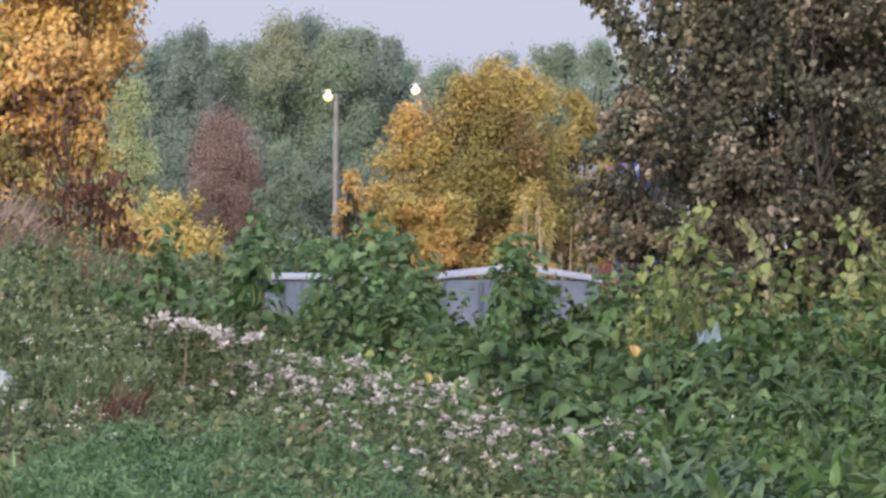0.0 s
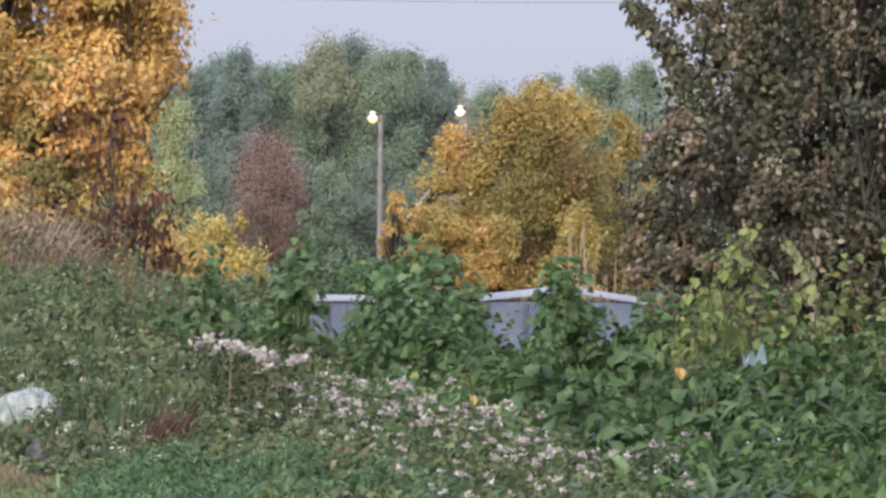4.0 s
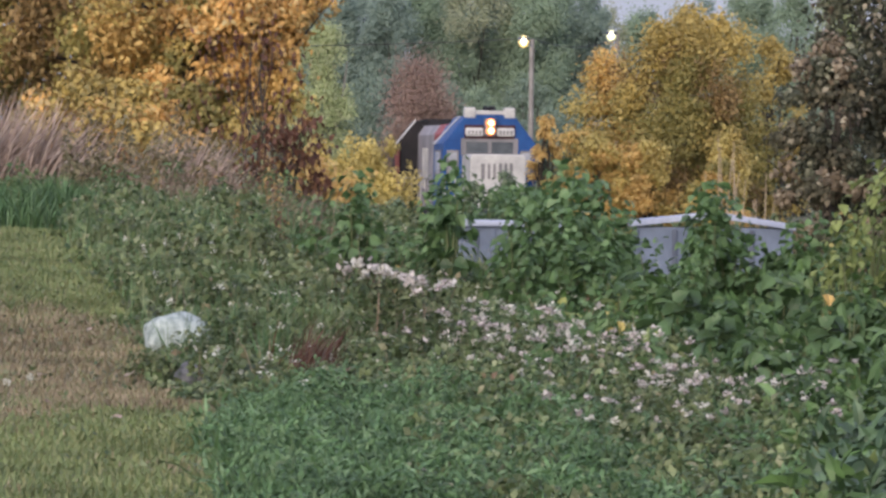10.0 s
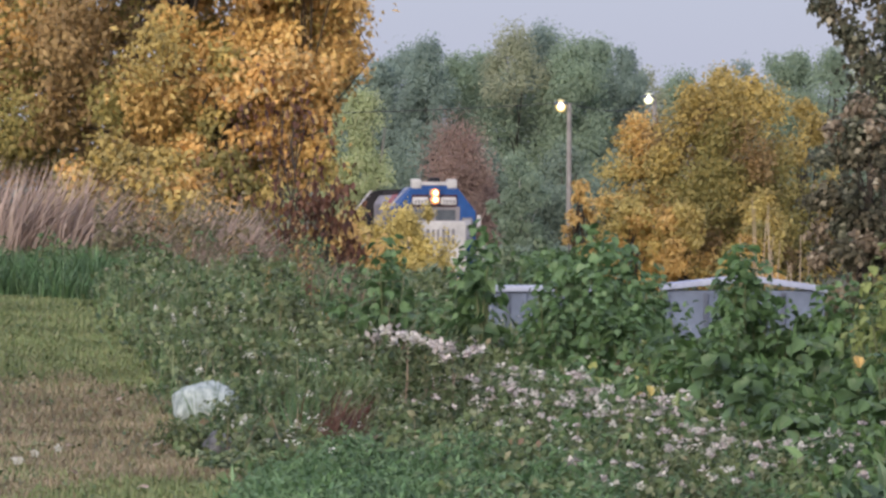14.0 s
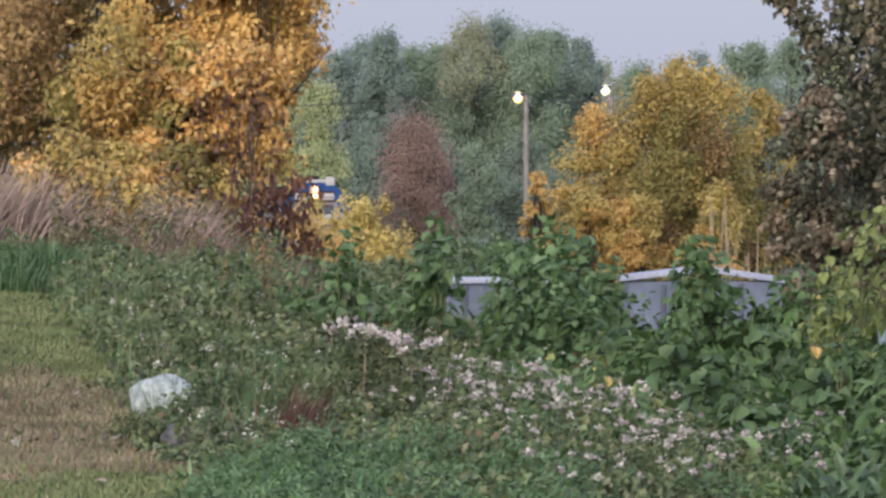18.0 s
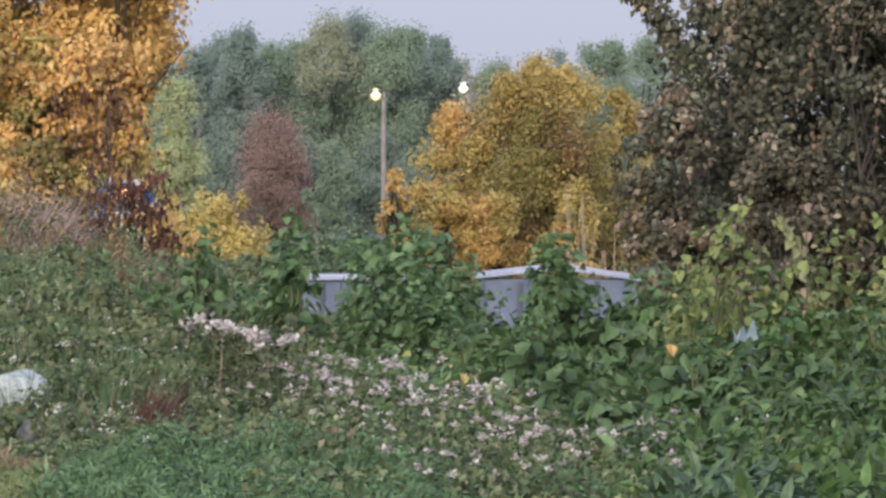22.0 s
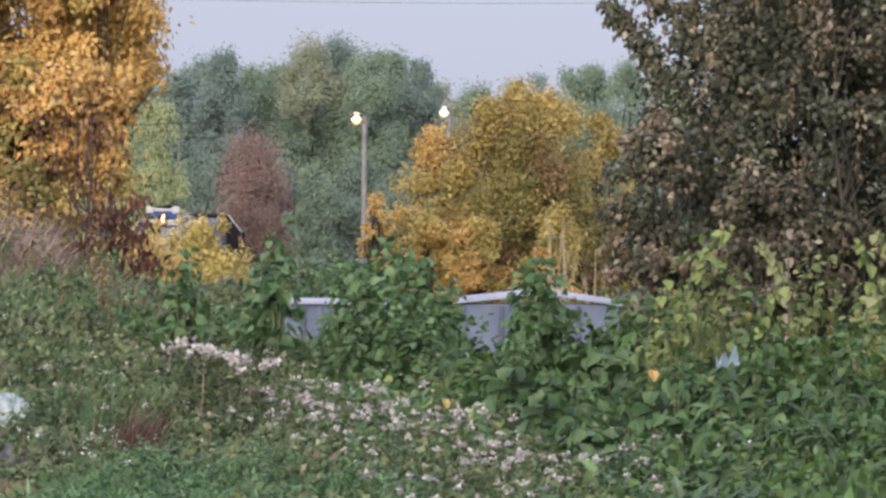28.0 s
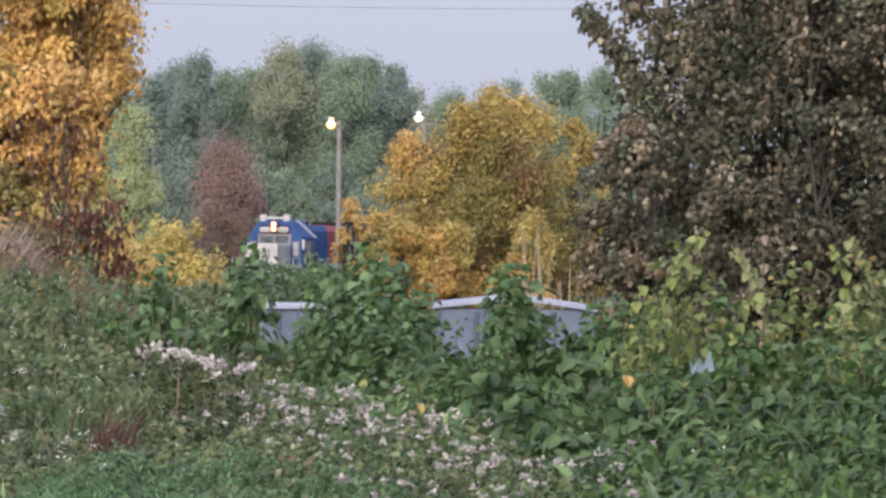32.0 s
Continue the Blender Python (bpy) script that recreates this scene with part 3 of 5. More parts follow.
    part("brow", boxed(-0.84, 0.84, -0.05, 0.05, 3.79, 4.24, bevel=0.02), M_BROW, cab, "dark red-brown band below the roof")
    head = part("headlight", boxed(-0.19, 0.19, -0.2, 0.02, 3.88, 4.46, bevel=0.05), M_DARKGREY, cab, "twin headlight in a dark housing")
    for z in (4.05, 4.3):
        bm = bmesh.new()
        bmesh.ops.create_uvsphere(bm, u_segments=16, v_segments=10, radius=0.17, matrix=pose(0, -0.17, z) @ Matrix.Diagonal((1, 0.5, 0.95, 1)))
        bulb = part("bulb", bm, M_HEADLIGHT, head, "glowing orange lens")
        bm = bmesh.new()
        bmesh.ops.create_uvsphere(bm, u_segments=12, v_segments=8, radius=0.09, matrix=pose(0.02, -0.245, z) @ Matrix.Diagonal((1, 0.4, 1.05, 1)))
        part("filament", bm, M_FILAMENT, head, "bright heart of the lens")
    horn = part("horn", boxed(-0.1, 0.22, 0.5, 0.8, 4.57, 4.7, bevel=0.02), M_BLACK, cab)
    for dx in (-0.05, 0.08, 0.2):
        bm = bmesh.new()
        bmesh.ops.create_cone(bm, segments=12, radius1=0.1, radius2=0.03, depth=0.45, cap_ends=True, matrix=pose(dx, 0.5, 4.78, 90, 0, 0))
        part("trumpet", bm, M_BLACK, horn)
    # long hood: pale, then a red band, then dark
    hood = [(-0.79, 1.42), (-0.79, 3.95), (-0.58, 4.28), (0.58, 4.28), (0.79, 3.95), (0.79, 1.42)]
    wide = [(x * 1.02, z if z < 2 else z + 0.02) for x, z in hood]
    part("hood_front", extruded(hood, 2.5, 6.7, 0.03), M_BLUE, loco, "blue front of the long hood")
    part("hood_band", extruded(wide, 6.7, 8.3, 0.03), M_RED, loco, "red band round the hood")
    rear = part("hood_rear", extruded(hood, 8.3, 13.0, 0.03), M_MIDGREY, loco, "mauve-grey rear of the long hood")
    part("dark_door", boxed(-0.81, 0.81, 3.6, 4.5, 2.3, 3.5, bevel=0.02), M_DARKGREY, loco)
    for s in (-1, 1):
        a, b = sorted((s * 0.785, s * 0.81))
        for y0, y1, z0, z1 in ((10.2, 10.5, 2.1, 3.5), (10.8, 11.0, 2.1, 3.5), (11.3, 11.5, 2.1, 3.5), (12.0, 12.3, 1.6, 2.6)):
            part("emblem_bar", boxed(a, b, y0, y1, z0, z1), M_WHITE, rear, "white emblem bar")
        for y in (-2.7, -1.2, 0.0, 3.0, 5.0, 7.0, 9.0, 11.0, 12.8):
            part("stanchion", fast_mesh("stanchion", *tube([(s * 1.47, y, 1.4), (s * 1.47, y, 1.9), (s * 1.47, y, 2.45)], [0.03] * 3, 6)), M_WHITE if y < 1 else M_DARKGREY, loco)
        part("handrail", fast_mesh("handrail", *tube([(s * 1.47, -2.7, 2.45), (s * 1.47, -1, 2.45), (s * 1.47, -0.05, 2.45)], [0.03] * 3, 6)), M_WHITE, loco)
        part("handrail", fast_mesh("handrail", *tube([(s * 1.47, 2.6, 2.45), (s * 1.47, 8, 2.45), (s * 1.47, 12.85, 2.45)], [0.03] * 3, 6)), M_DARKGREY, loco)
        for k in range(4):
            a, b = sorted((s * 1.15, s * 1.52))
            part("step", boxed(a, b, -2.95, -2.65, 0.3 + 0.27 * k, 0.34 + 0.27 * k), M_WHITE, loco)
    for y in (8.0, 9.7, 11.4):
        bm = bmesh.new()
        bmesh.ops.create_cone(bm, segments=18, radius1=0.62, radius2=0.58, depth=0.2, cap_ends=True, matrix=pose(0, y, 4.38))
        part("roof_fan", bm, M_BLACK, loco)
    part("exhaust_stack", boxed(-0.25, 0.25, 4.3, 4.9, 4.28, 4.5, bevel=0.04), M_BLACK, loco)
    # full-width end section, black above and red below
    end = part("end_section", extruded([(x * 1.02, z - 0.06) for x, z in CAB], 13.0, 13.9, 0.03), M_BLACK, loco, "black full-width end section")
    for s in (-1, 1):
        a, b = sorted((s * 1.44, s * 1.6))
        part("end_post", boxed(a, b, 12.88, 13.1, 1.42, 3.45, bevel=0.02), M_DARKRED, end, "dark red corner post")
        a, b = sorted((s * 0.98, s * 1.42))
        part("lower_panel", boxed(a, b, 12.9, 13.02, 1.42, 2.3, bevel=0.02), M_DARKRED, end, "dark red lower panel")
        bm = bmesh.new()
        q = [(s * 0.87, 12.95, 4.44), (s * 1.6, 12.95, 3.55), (s * 1.63, 12.95, 3.58), (s * 0.89, 12.95, 4.5)]
        f = [bm.verts.new(c) for c in q]
        g = [bm.verts.new((c[0], 13.1, c[2])) for c in q]
        bm.faces.new(f)
        bm.faces.new(g[::-1])
        for i in range(4):
            bm.faces.new((f[i], g[i], g[(i + 1) % 4], f[(i + 1) % 4]))
        bmesh.ops.recalc_face_normals(bm, faces=bm.faces)
        part("roof_edge", bm, M_GREYWHITE, end, "pale roof edge strip")
    return loco


locomotive = build_locomotive()


# ---- trees and bushes ----
def grown(name, x, y, height, spread, leaf_mat, label, category, leaf=0.14, leaves=9000, clumps=40, low=0.25, seed=1, group="",
          shape=OVAL, trunk_r=None, bark=None, stems=1, clump_r=0.3, crown_mats=(), lean=0.0, depth=None, top_mat=None, pitch=(-75, 30), column=False, narrow_foot=False, crest=3.6, extra=(), extra_r=0.9, loose=0.45, ball=1.0, plume=(1.0, 1.0, 0.85), sprays=0, shaded=(), sunward=0.55, gap=None):
    """A tree or bush: tapered stems, limbs to the clumps, and a crown of many leaves with gaps between the clumps.
    The leaves turn somewhat to the open, brighter side; gap names a bare stretch of the crown."""
    rng = np.random.default_rng(seed)
    base_z = float(ground_z(x, y)) - 0.05
    tree = thing(name, x, y, base_z, label, category, group)
    bark = bark or M_BARK
    trunk_r = trunk_r or height * 0.022
    depth = depth or spread
    # clump centres: an uneven egg, more of them near the outside
    cs = []
    while len(cs) < clumps:
        u = rng.normal(size=3)
        u /= np.linalg.norm(u)
        r = rng.uniform(0.35, 1.0) ** 0.6 * rng.uniform(0.8, 1.08)
        zc = height * (low + (1 - low) * 0.5) + u[2] * r * height * (1 - low) * 0.5
        h = (zc / height - low) / (1 - low)
        wide = 0.62 + 0.5 * math.sin(math.pi * min(max(h, 0), 1) ** 0.8)
        if column:
            h = rng.random() ** 0.85
            zc, wide = height * (low + (1 - low) * h), (1 - 0.85 * h ** crest) * rng.uniform(0.85, 1.15)
            if narrow_foot:
                wide *= min(1.15, 0.38 + 2.1 * h)
            r = rng.uniform(0.15, 1.0) ** 0.55
            u[:2] /= np.linalg.norm(u[:2])
        cs.append((u[0] * r * spread * wide + lean * zc, u[1] * r * depth * wide, zc))
    cs = np.array(cs + [tuple(e) for e in extra])
    clumps, within = len(cs), np.r_[np.ones(clumps), np.full(len(extra), extra_r)]
    for k in range(stems):
        off = (rng.uniform(-0.25, 0.25, 2) * spread) if stems > 1 else np.zeros(2)
        hs = np.linspace(0, 0.85 * height, 7)
        sway = np.cumsum(rng.normal(0, 0.012 * height, (7, 2)), 0)
        sway -= sway[0]
        pts = np.stack([off[0] * (0.3 + 0.9 * hs / height) + sway[:, 0] + lean * hs, off[1] * (0.3 + 0.9 * hs / height) + sway[:, 1], hs], 1)
        part("trunk" if stems == 1 else "stem", fast_mesh(name + "_trunk", *tube(pts, trunk_r / math.sqrt(stems) * np.linspace(1, 0.25, 7), 8), True), bark, tree)
        if k == 0:
            main = pts
    for c in cs[rng.permutation(len(cs))[:min(14 if y < 300 else 7, clumps)]]:
        z0 = min(max(c[2] * rng.uniform(0.45, 0.7), 0.05 * height), 0.8 * height)
        p0 = np.array([np.interp(z0, main[:, 2], main[:, 0]), np.interp(z0, main[:, 2], main[:, 1]), z0])
        mid = (p0 + c) / 2 + rng.normal(0, 0.03 * height, 3)
        part("limb", fast_mesh(name + "_limb", *tube([p0, mid, c], trunk_r * np.array([0.38, 0.25, 0.08]), 5), True), bark, tree)
    mats = [leaf_mat, *crown_mats]
    which = rng.integers(0, len(mats), clumps)
    # shade on the crown's left is put into darker leaf colours
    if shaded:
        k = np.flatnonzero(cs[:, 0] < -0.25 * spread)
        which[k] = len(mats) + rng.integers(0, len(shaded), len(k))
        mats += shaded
    if top_mat:
        mats.append(top_mat)
        which[cs[:, 2] > np.quantile(cs[:, 2], 0.78)] = len(mats) - 1
    weight = rng.uniform(0.5, 1.5, clumps) * within
    for m in range(len(mats)):
        ids = np.flatnonzero(which == m)
        if not len(ids):
            continue
        n = int(leaves * weight[ids].sum() / weight.sum())
        pick = rng.choice(ids, n, p=weight[ids] / weight[ids].sum())
        rad = clump_r * spread * ((0.7 + 0.6 * rng.random(clumps)) * within)[pick]
        out = unit(rng.normal(size=(n, 3)))
        d = out * (rng.uniform(0.05, 1.0, n) ** 0.5 * rng.choice([0.8, 0.9, 1.25], n))[:, None] * np.array(plume)
        pos = cs[pick] + d * rad[:, None] * 0.95
        pos[:, 2] = np.maximum(pos[:, 2], 0.1)
        if gap:
            bare = (abs(pos[:, 0] + x - gap[0]) < gap[1]) & (abs(pos[:, 2] + base_z - gap[2]) < gap[3]) & (rng.random(n) < gap[4])
            pos, out, pick, n = pos[~bare], out[~bare], pick[~bare], int((~bare).sum())
        face = ball * out + 0.5 * unit(cs[pick] - np.array([0, 0, 0.45 * height])) + np.array([-0.3 * sunward, -0.85 * sunward, 0.3 + 0.25 * sunward])
        v, f = scattered(shape, pos, rng.uniform(0.6, 1.25, n) * leaf, rng, face=face, loose=loose) if pitch == (-75, 30) else scattered(shape, pos, rng.uniform(0.6, 1.25, n) * leaf, rng, pitch)
        part("crown" if m == 0 else "crown_patch", fast_mesh(name + "_crown", v, f), mats[m], tree)
    # hanging twigs of older, paler leaves on the outside of the crown
    hung = []
    for k in range(sprays):
        a, h, n = rng.uniform(0, 2 * math.pi), rng.uniform(0.2, 0.78), rng.integers(9, 22)
        tip = np.array([math.cos(a) * spread * 0.98, math.sin(a) * spread * 0.98, h * height])
        u = np.sort(rng.uniform(0, 1, n))
        line = np.stack([tip[0] * (0.9 + 0.12 * u), tip[1] * (0.9 + 0.12 * u), tip[2] - 0.045 * n * u ** 1.3], 1)
        hung.append(scattered(OVAL, line + rng.normal(0, 0.022, (n, 3)), rng.uniform(0.06, 0.115, n), rng, (-88, -25), width=1.15))
    if hung:
        part("hanging_leaves", fast_mesh(name + "_spray", *joined(hung)), M_SPRAY, tree, "hanging twigs of curled pale brown leaves")["kind"] = "stuff"
    return tree


# the far row of poplars, each a tree of its own, haze painted into the leaves
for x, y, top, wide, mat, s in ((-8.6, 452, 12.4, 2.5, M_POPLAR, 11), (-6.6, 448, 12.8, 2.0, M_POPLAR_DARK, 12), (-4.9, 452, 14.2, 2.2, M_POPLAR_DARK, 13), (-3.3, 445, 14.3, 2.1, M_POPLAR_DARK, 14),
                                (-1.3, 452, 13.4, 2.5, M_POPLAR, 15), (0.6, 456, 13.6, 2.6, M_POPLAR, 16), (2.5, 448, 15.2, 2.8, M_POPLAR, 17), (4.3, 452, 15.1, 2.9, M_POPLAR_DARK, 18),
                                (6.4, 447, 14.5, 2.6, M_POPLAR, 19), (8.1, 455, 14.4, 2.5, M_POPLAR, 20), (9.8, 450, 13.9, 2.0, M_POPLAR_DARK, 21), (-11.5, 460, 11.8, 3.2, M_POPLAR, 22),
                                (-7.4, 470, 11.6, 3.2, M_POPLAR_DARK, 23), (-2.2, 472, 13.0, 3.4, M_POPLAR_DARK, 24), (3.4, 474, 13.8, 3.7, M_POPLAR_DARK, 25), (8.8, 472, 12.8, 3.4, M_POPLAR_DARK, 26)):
    grown("poplar_tree", x, y, top + 1.5, wide, mat, "tall green poplar in a far row, leaves greyed for haze", "tree", leaf=0.21, leaves=29000 if y < 465 else 12000, clumps=120, shape=DIAMOND, low=0.02, seed=s, column=True, crest=7.0, loose=0.6,
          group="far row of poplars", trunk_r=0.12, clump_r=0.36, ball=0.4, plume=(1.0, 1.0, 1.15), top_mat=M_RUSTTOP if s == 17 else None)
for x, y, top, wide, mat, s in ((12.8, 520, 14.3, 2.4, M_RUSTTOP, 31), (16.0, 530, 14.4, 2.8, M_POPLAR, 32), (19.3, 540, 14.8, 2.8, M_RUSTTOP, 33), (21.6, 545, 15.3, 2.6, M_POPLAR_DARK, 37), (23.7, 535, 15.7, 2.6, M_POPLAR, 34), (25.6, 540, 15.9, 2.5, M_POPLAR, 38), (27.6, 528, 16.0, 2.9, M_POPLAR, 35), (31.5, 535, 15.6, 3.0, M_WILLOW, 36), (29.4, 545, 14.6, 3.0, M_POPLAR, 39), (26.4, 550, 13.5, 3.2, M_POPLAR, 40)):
    grown("distant_tree", x, y, top + 1.5, wide, mat, "far tree beyond the poplars, its leaves paled for haze", "tree", leaf=0.24, leaves=17000 if mat is not M_RUSTTOP else 9000, clumps=80, low=0.03, seed=s, shape=DIAMOND, column=True, group="distant trees", clump_r=0.36, crest=6.0, loose=0.6, ball=0.4, plume=(1.1, 1.1, 1.1))
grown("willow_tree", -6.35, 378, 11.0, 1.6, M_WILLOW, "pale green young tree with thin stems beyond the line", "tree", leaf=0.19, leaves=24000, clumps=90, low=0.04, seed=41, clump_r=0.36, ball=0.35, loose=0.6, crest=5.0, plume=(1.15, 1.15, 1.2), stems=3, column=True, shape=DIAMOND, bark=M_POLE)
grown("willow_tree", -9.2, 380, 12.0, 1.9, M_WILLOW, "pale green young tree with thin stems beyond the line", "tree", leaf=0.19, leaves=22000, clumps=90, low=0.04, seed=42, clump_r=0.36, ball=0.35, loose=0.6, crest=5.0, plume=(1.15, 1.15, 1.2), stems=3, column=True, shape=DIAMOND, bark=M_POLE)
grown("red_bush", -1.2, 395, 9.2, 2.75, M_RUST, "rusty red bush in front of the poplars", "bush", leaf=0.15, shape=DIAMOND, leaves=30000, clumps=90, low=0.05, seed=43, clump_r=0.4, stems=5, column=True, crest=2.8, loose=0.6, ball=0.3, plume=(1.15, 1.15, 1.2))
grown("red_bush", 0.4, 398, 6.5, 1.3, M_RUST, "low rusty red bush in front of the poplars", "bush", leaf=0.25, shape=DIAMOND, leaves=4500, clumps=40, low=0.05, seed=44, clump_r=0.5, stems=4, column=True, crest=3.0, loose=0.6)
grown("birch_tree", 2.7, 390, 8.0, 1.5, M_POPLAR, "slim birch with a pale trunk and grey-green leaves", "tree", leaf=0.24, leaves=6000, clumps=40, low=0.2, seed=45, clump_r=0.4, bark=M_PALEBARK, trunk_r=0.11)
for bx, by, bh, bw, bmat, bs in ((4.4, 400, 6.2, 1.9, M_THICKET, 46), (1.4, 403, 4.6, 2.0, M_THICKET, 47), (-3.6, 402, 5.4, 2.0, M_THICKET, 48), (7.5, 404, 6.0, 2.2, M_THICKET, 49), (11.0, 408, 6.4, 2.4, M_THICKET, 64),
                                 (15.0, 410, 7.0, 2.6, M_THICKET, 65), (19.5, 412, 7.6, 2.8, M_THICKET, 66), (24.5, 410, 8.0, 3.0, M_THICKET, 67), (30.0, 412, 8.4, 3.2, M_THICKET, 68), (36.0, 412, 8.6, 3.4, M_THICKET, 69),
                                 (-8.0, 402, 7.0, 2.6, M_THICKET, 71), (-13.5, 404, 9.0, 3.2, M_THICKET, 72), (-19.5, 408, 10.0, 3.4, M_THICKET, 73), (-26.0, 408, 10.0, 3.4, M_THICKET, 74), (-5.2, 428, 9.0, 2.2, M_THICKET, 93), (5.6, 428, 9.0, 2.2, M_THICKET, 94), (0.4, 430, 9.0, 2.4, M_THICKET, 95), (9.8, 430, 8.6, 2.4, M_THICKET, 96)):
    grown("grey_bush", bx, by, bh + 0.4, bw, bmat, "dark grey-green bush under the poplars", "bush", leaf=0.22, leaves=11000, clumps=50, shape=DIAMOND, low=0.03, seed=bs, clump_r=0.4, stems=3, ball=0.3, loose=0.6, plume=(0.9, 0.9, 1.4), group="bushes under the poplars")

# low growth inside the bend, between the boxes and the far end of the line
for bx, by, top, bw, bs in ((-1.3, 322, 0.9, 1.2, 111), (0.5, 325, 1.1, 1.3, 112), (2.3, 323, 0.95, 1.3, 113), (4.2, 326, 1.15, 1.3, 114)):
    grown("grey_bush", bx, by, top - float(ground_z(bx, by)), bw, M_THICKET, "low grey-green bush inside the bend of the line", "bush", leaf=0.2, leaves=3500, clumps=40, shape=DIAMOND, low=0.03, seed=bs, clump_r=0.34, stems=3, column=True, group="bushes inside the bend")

for bx, by, top, bw, bs in ((0.75, 140, 1.35, 0.55, 211), (1.35, 141, 1.6, 0.6, 212), (2.0, 140, 1.4, 0.6, 213), (0.2, 139, 1.15, 0.5, 214), (-0.9, 140, 0.95, 0.7, 215)):
    grown("nettle_bush", bx, by, top - float(ground_z(bx, by)), bw, M_NETTLE, "tall grey-green weeds before the railway", "bush", leaf=0.11, leaves=3000, clumps=40, shape=DIAMOND, low=0.03, seed=bs, clump_r=0.34, stems=3, column=True, crest=3, group="weeds before the line")

# bushes in autumn colour this side of the line
grown("yellow_bush", -1.8, 171, 3.7, 1.35, M_YELLOW, "bright yellow bush beside the railway", "bush", leaf=0.11, shape=DIAMOND, leaves=17000, clumps=70, low=0.03, seed=51, column=True, crest=5.5, clump_r=0.24, ball=0.4, loose=0.9, plume=(0.9, 0.9, 1.3), stems=6, extra=((-1.2, -0.2, 3.75), (-0.4, -0.2, 3.85), (0.6, -0.1, 3.8), (-1.7, 0.0, 3.2), (-1.0, 0.0, 3.3)))
THIN = (2.3, 0.55, 2.45, 0.16, 0.88)
SOFT = dict(shape=DIAMOND, column=True, ball=0.5, loose=0.85)
grown("orange_bush", 2.75, 112, 3.7, 0.85, M_PEACH, "orange-leaved bush behind the metal boxes", "bush", leaf=0.075, leaves=24000, clumps=70, low=0.03, seed=52, crest=3.0, clump_r=0.34, stems=4, crown_mats=(M_OLIVEGOLD, M_YELLOW, M_ORANGE), plume=(1.1, 1.1, 1.1), gap=THIN, **SOFT)
grown("orange_bush", 1.75, 113, 2.95, 0.22, M_ORANGE, "slim orange-leaved sapling behind the metal boxes", "bush", leaf=0.085, leaves=900, clumps=16, low=0.45, seed=53, clump_r=0.5, stems=2)
grown("orange_bush", 2.3, 110.5, 2.35, 0.72, M_PEACH, "low orange and gold bush behind the metal boxes", "bush", leaf=0.075, leaves=12000, clumps=50, low=0.03, seed=98, crest=3, clump_r=0.34, stems=4, crown_mats=(M_OLIVEGOLD, M_OLIVE), gap=THIN, **SOFT)
grown("golden_bush", 3.95, 109, 4.0, 1.2, M_OLIVEGOLD, "tall golden bush with an olive heart", "bush", leaf=0.07, leaves=60000, clumps=100, low=0.08, seed=54, crest=6, clump_r=0.3, stems=5, top_mat=M_OLIVEGOLD, crown_mats=(M_OLIVE, M_OLIVE, M_BRONZE), plume=(1.0, 1.0, 1.2), **SOFT,
      extra=((-0.7, -0.3, 3.5), (-0.5, -0.3, 3.9), (0.5, -0.2, 4.05), (0.8, -0.2, 3.8), (0.0, 0.0, 4.15)))
grown("golden_bush", 4.6, 107.5, 2.2, 0.5, M_YELLOW, "yellow-leaved sapling over bare stems", "bush", leaf=0.08, leaves=3600, clumps=30, low=0.4, seed=55, crest=2.5, clump_r=0.3, stems=4, crown_mats=(M_OLIVEGOLD,), plume=(0.9, 0.9, 1.5), **SOFT)
grown("golden_bush", 3.3, 107, 2.0, 0.62, M_YELLOW, "low bright yellow bush at the foot of the golden one", "bush", leaf=0.075, leaves=11000, clumps=40, low=0.03, seed=155, crest=3.5, clump_r=0.38, stems=4, crown_mats=(M_OLIVEGOLD, M_PEACH, M_PEACH), **SOFT)
grown("orange_bush", 2.5, 107.4, 2.1, 0.6, M_PEACH, "low bush with light orange leaves", "bush", leaf=0.075, leaves=11000, clumps=40, low=0.03, seed=156, crest=3, clump_r=0.38, stems=4, crown_mats=(M_YELLOW, M_PEACH, M_OLIVEGOLD), gap=THIN, **SOFT)
grown("golden_bush", 4.35, 106.4, 1.7, 0.6, M_OLIVEGOLD, "low olive-gold bush among the dry stalks", "bush", leaf=0.075, leaves=7000, clumps=34, low=0.03, seed=158, crest=2.5, clump_r=0.36, stems=4, crown_mats=(M_PEACH, M_OLIVE), **SOFT)
grown("golden_bush", 4.5, 114, 2.9, 0.95, M_OLIVEGOLD, "olive-gold bush behind the tall golden one", "bush", leaf=0.09, leaves=11000, clumps=50, low=0.03, seed=100, crest=4, clump_r=0.34, stems=4, crown_mats=(M_OLIVE,), **SOFT)
grown("golden_bush", 5.4, 111, 3.9, 0.62, M_OLIVEGOLD, "golden sapling beside the dark tree", "bush", leaf=0.075, leaves=14000, clumps=44, low=0.1, seed=56, crest=5, clump_r=0.42, stems=2, top_mat=M_OLIVEGOLD, crown_mats=(M_OLIVE,), gap=(5.35, 0.4, 2.6, 0.2, 0.9), **SOFT)
grown("golden_tree", -2.55, 96, 7.0, 0.8, M_PEACH, "slim tree with light orange-gold leaves", "tree", leaf=0.13, shape=SLENDER, leaves=19000, clumps=84, low=0.25, seed=157, clump_r=0.42, stems=3, trunk_r=0.035, loose=0.8, ball=0.6, crown_mats=(M_GOLD, M_PEACH, M_YELLOW), column=True, narrow_foot=True)
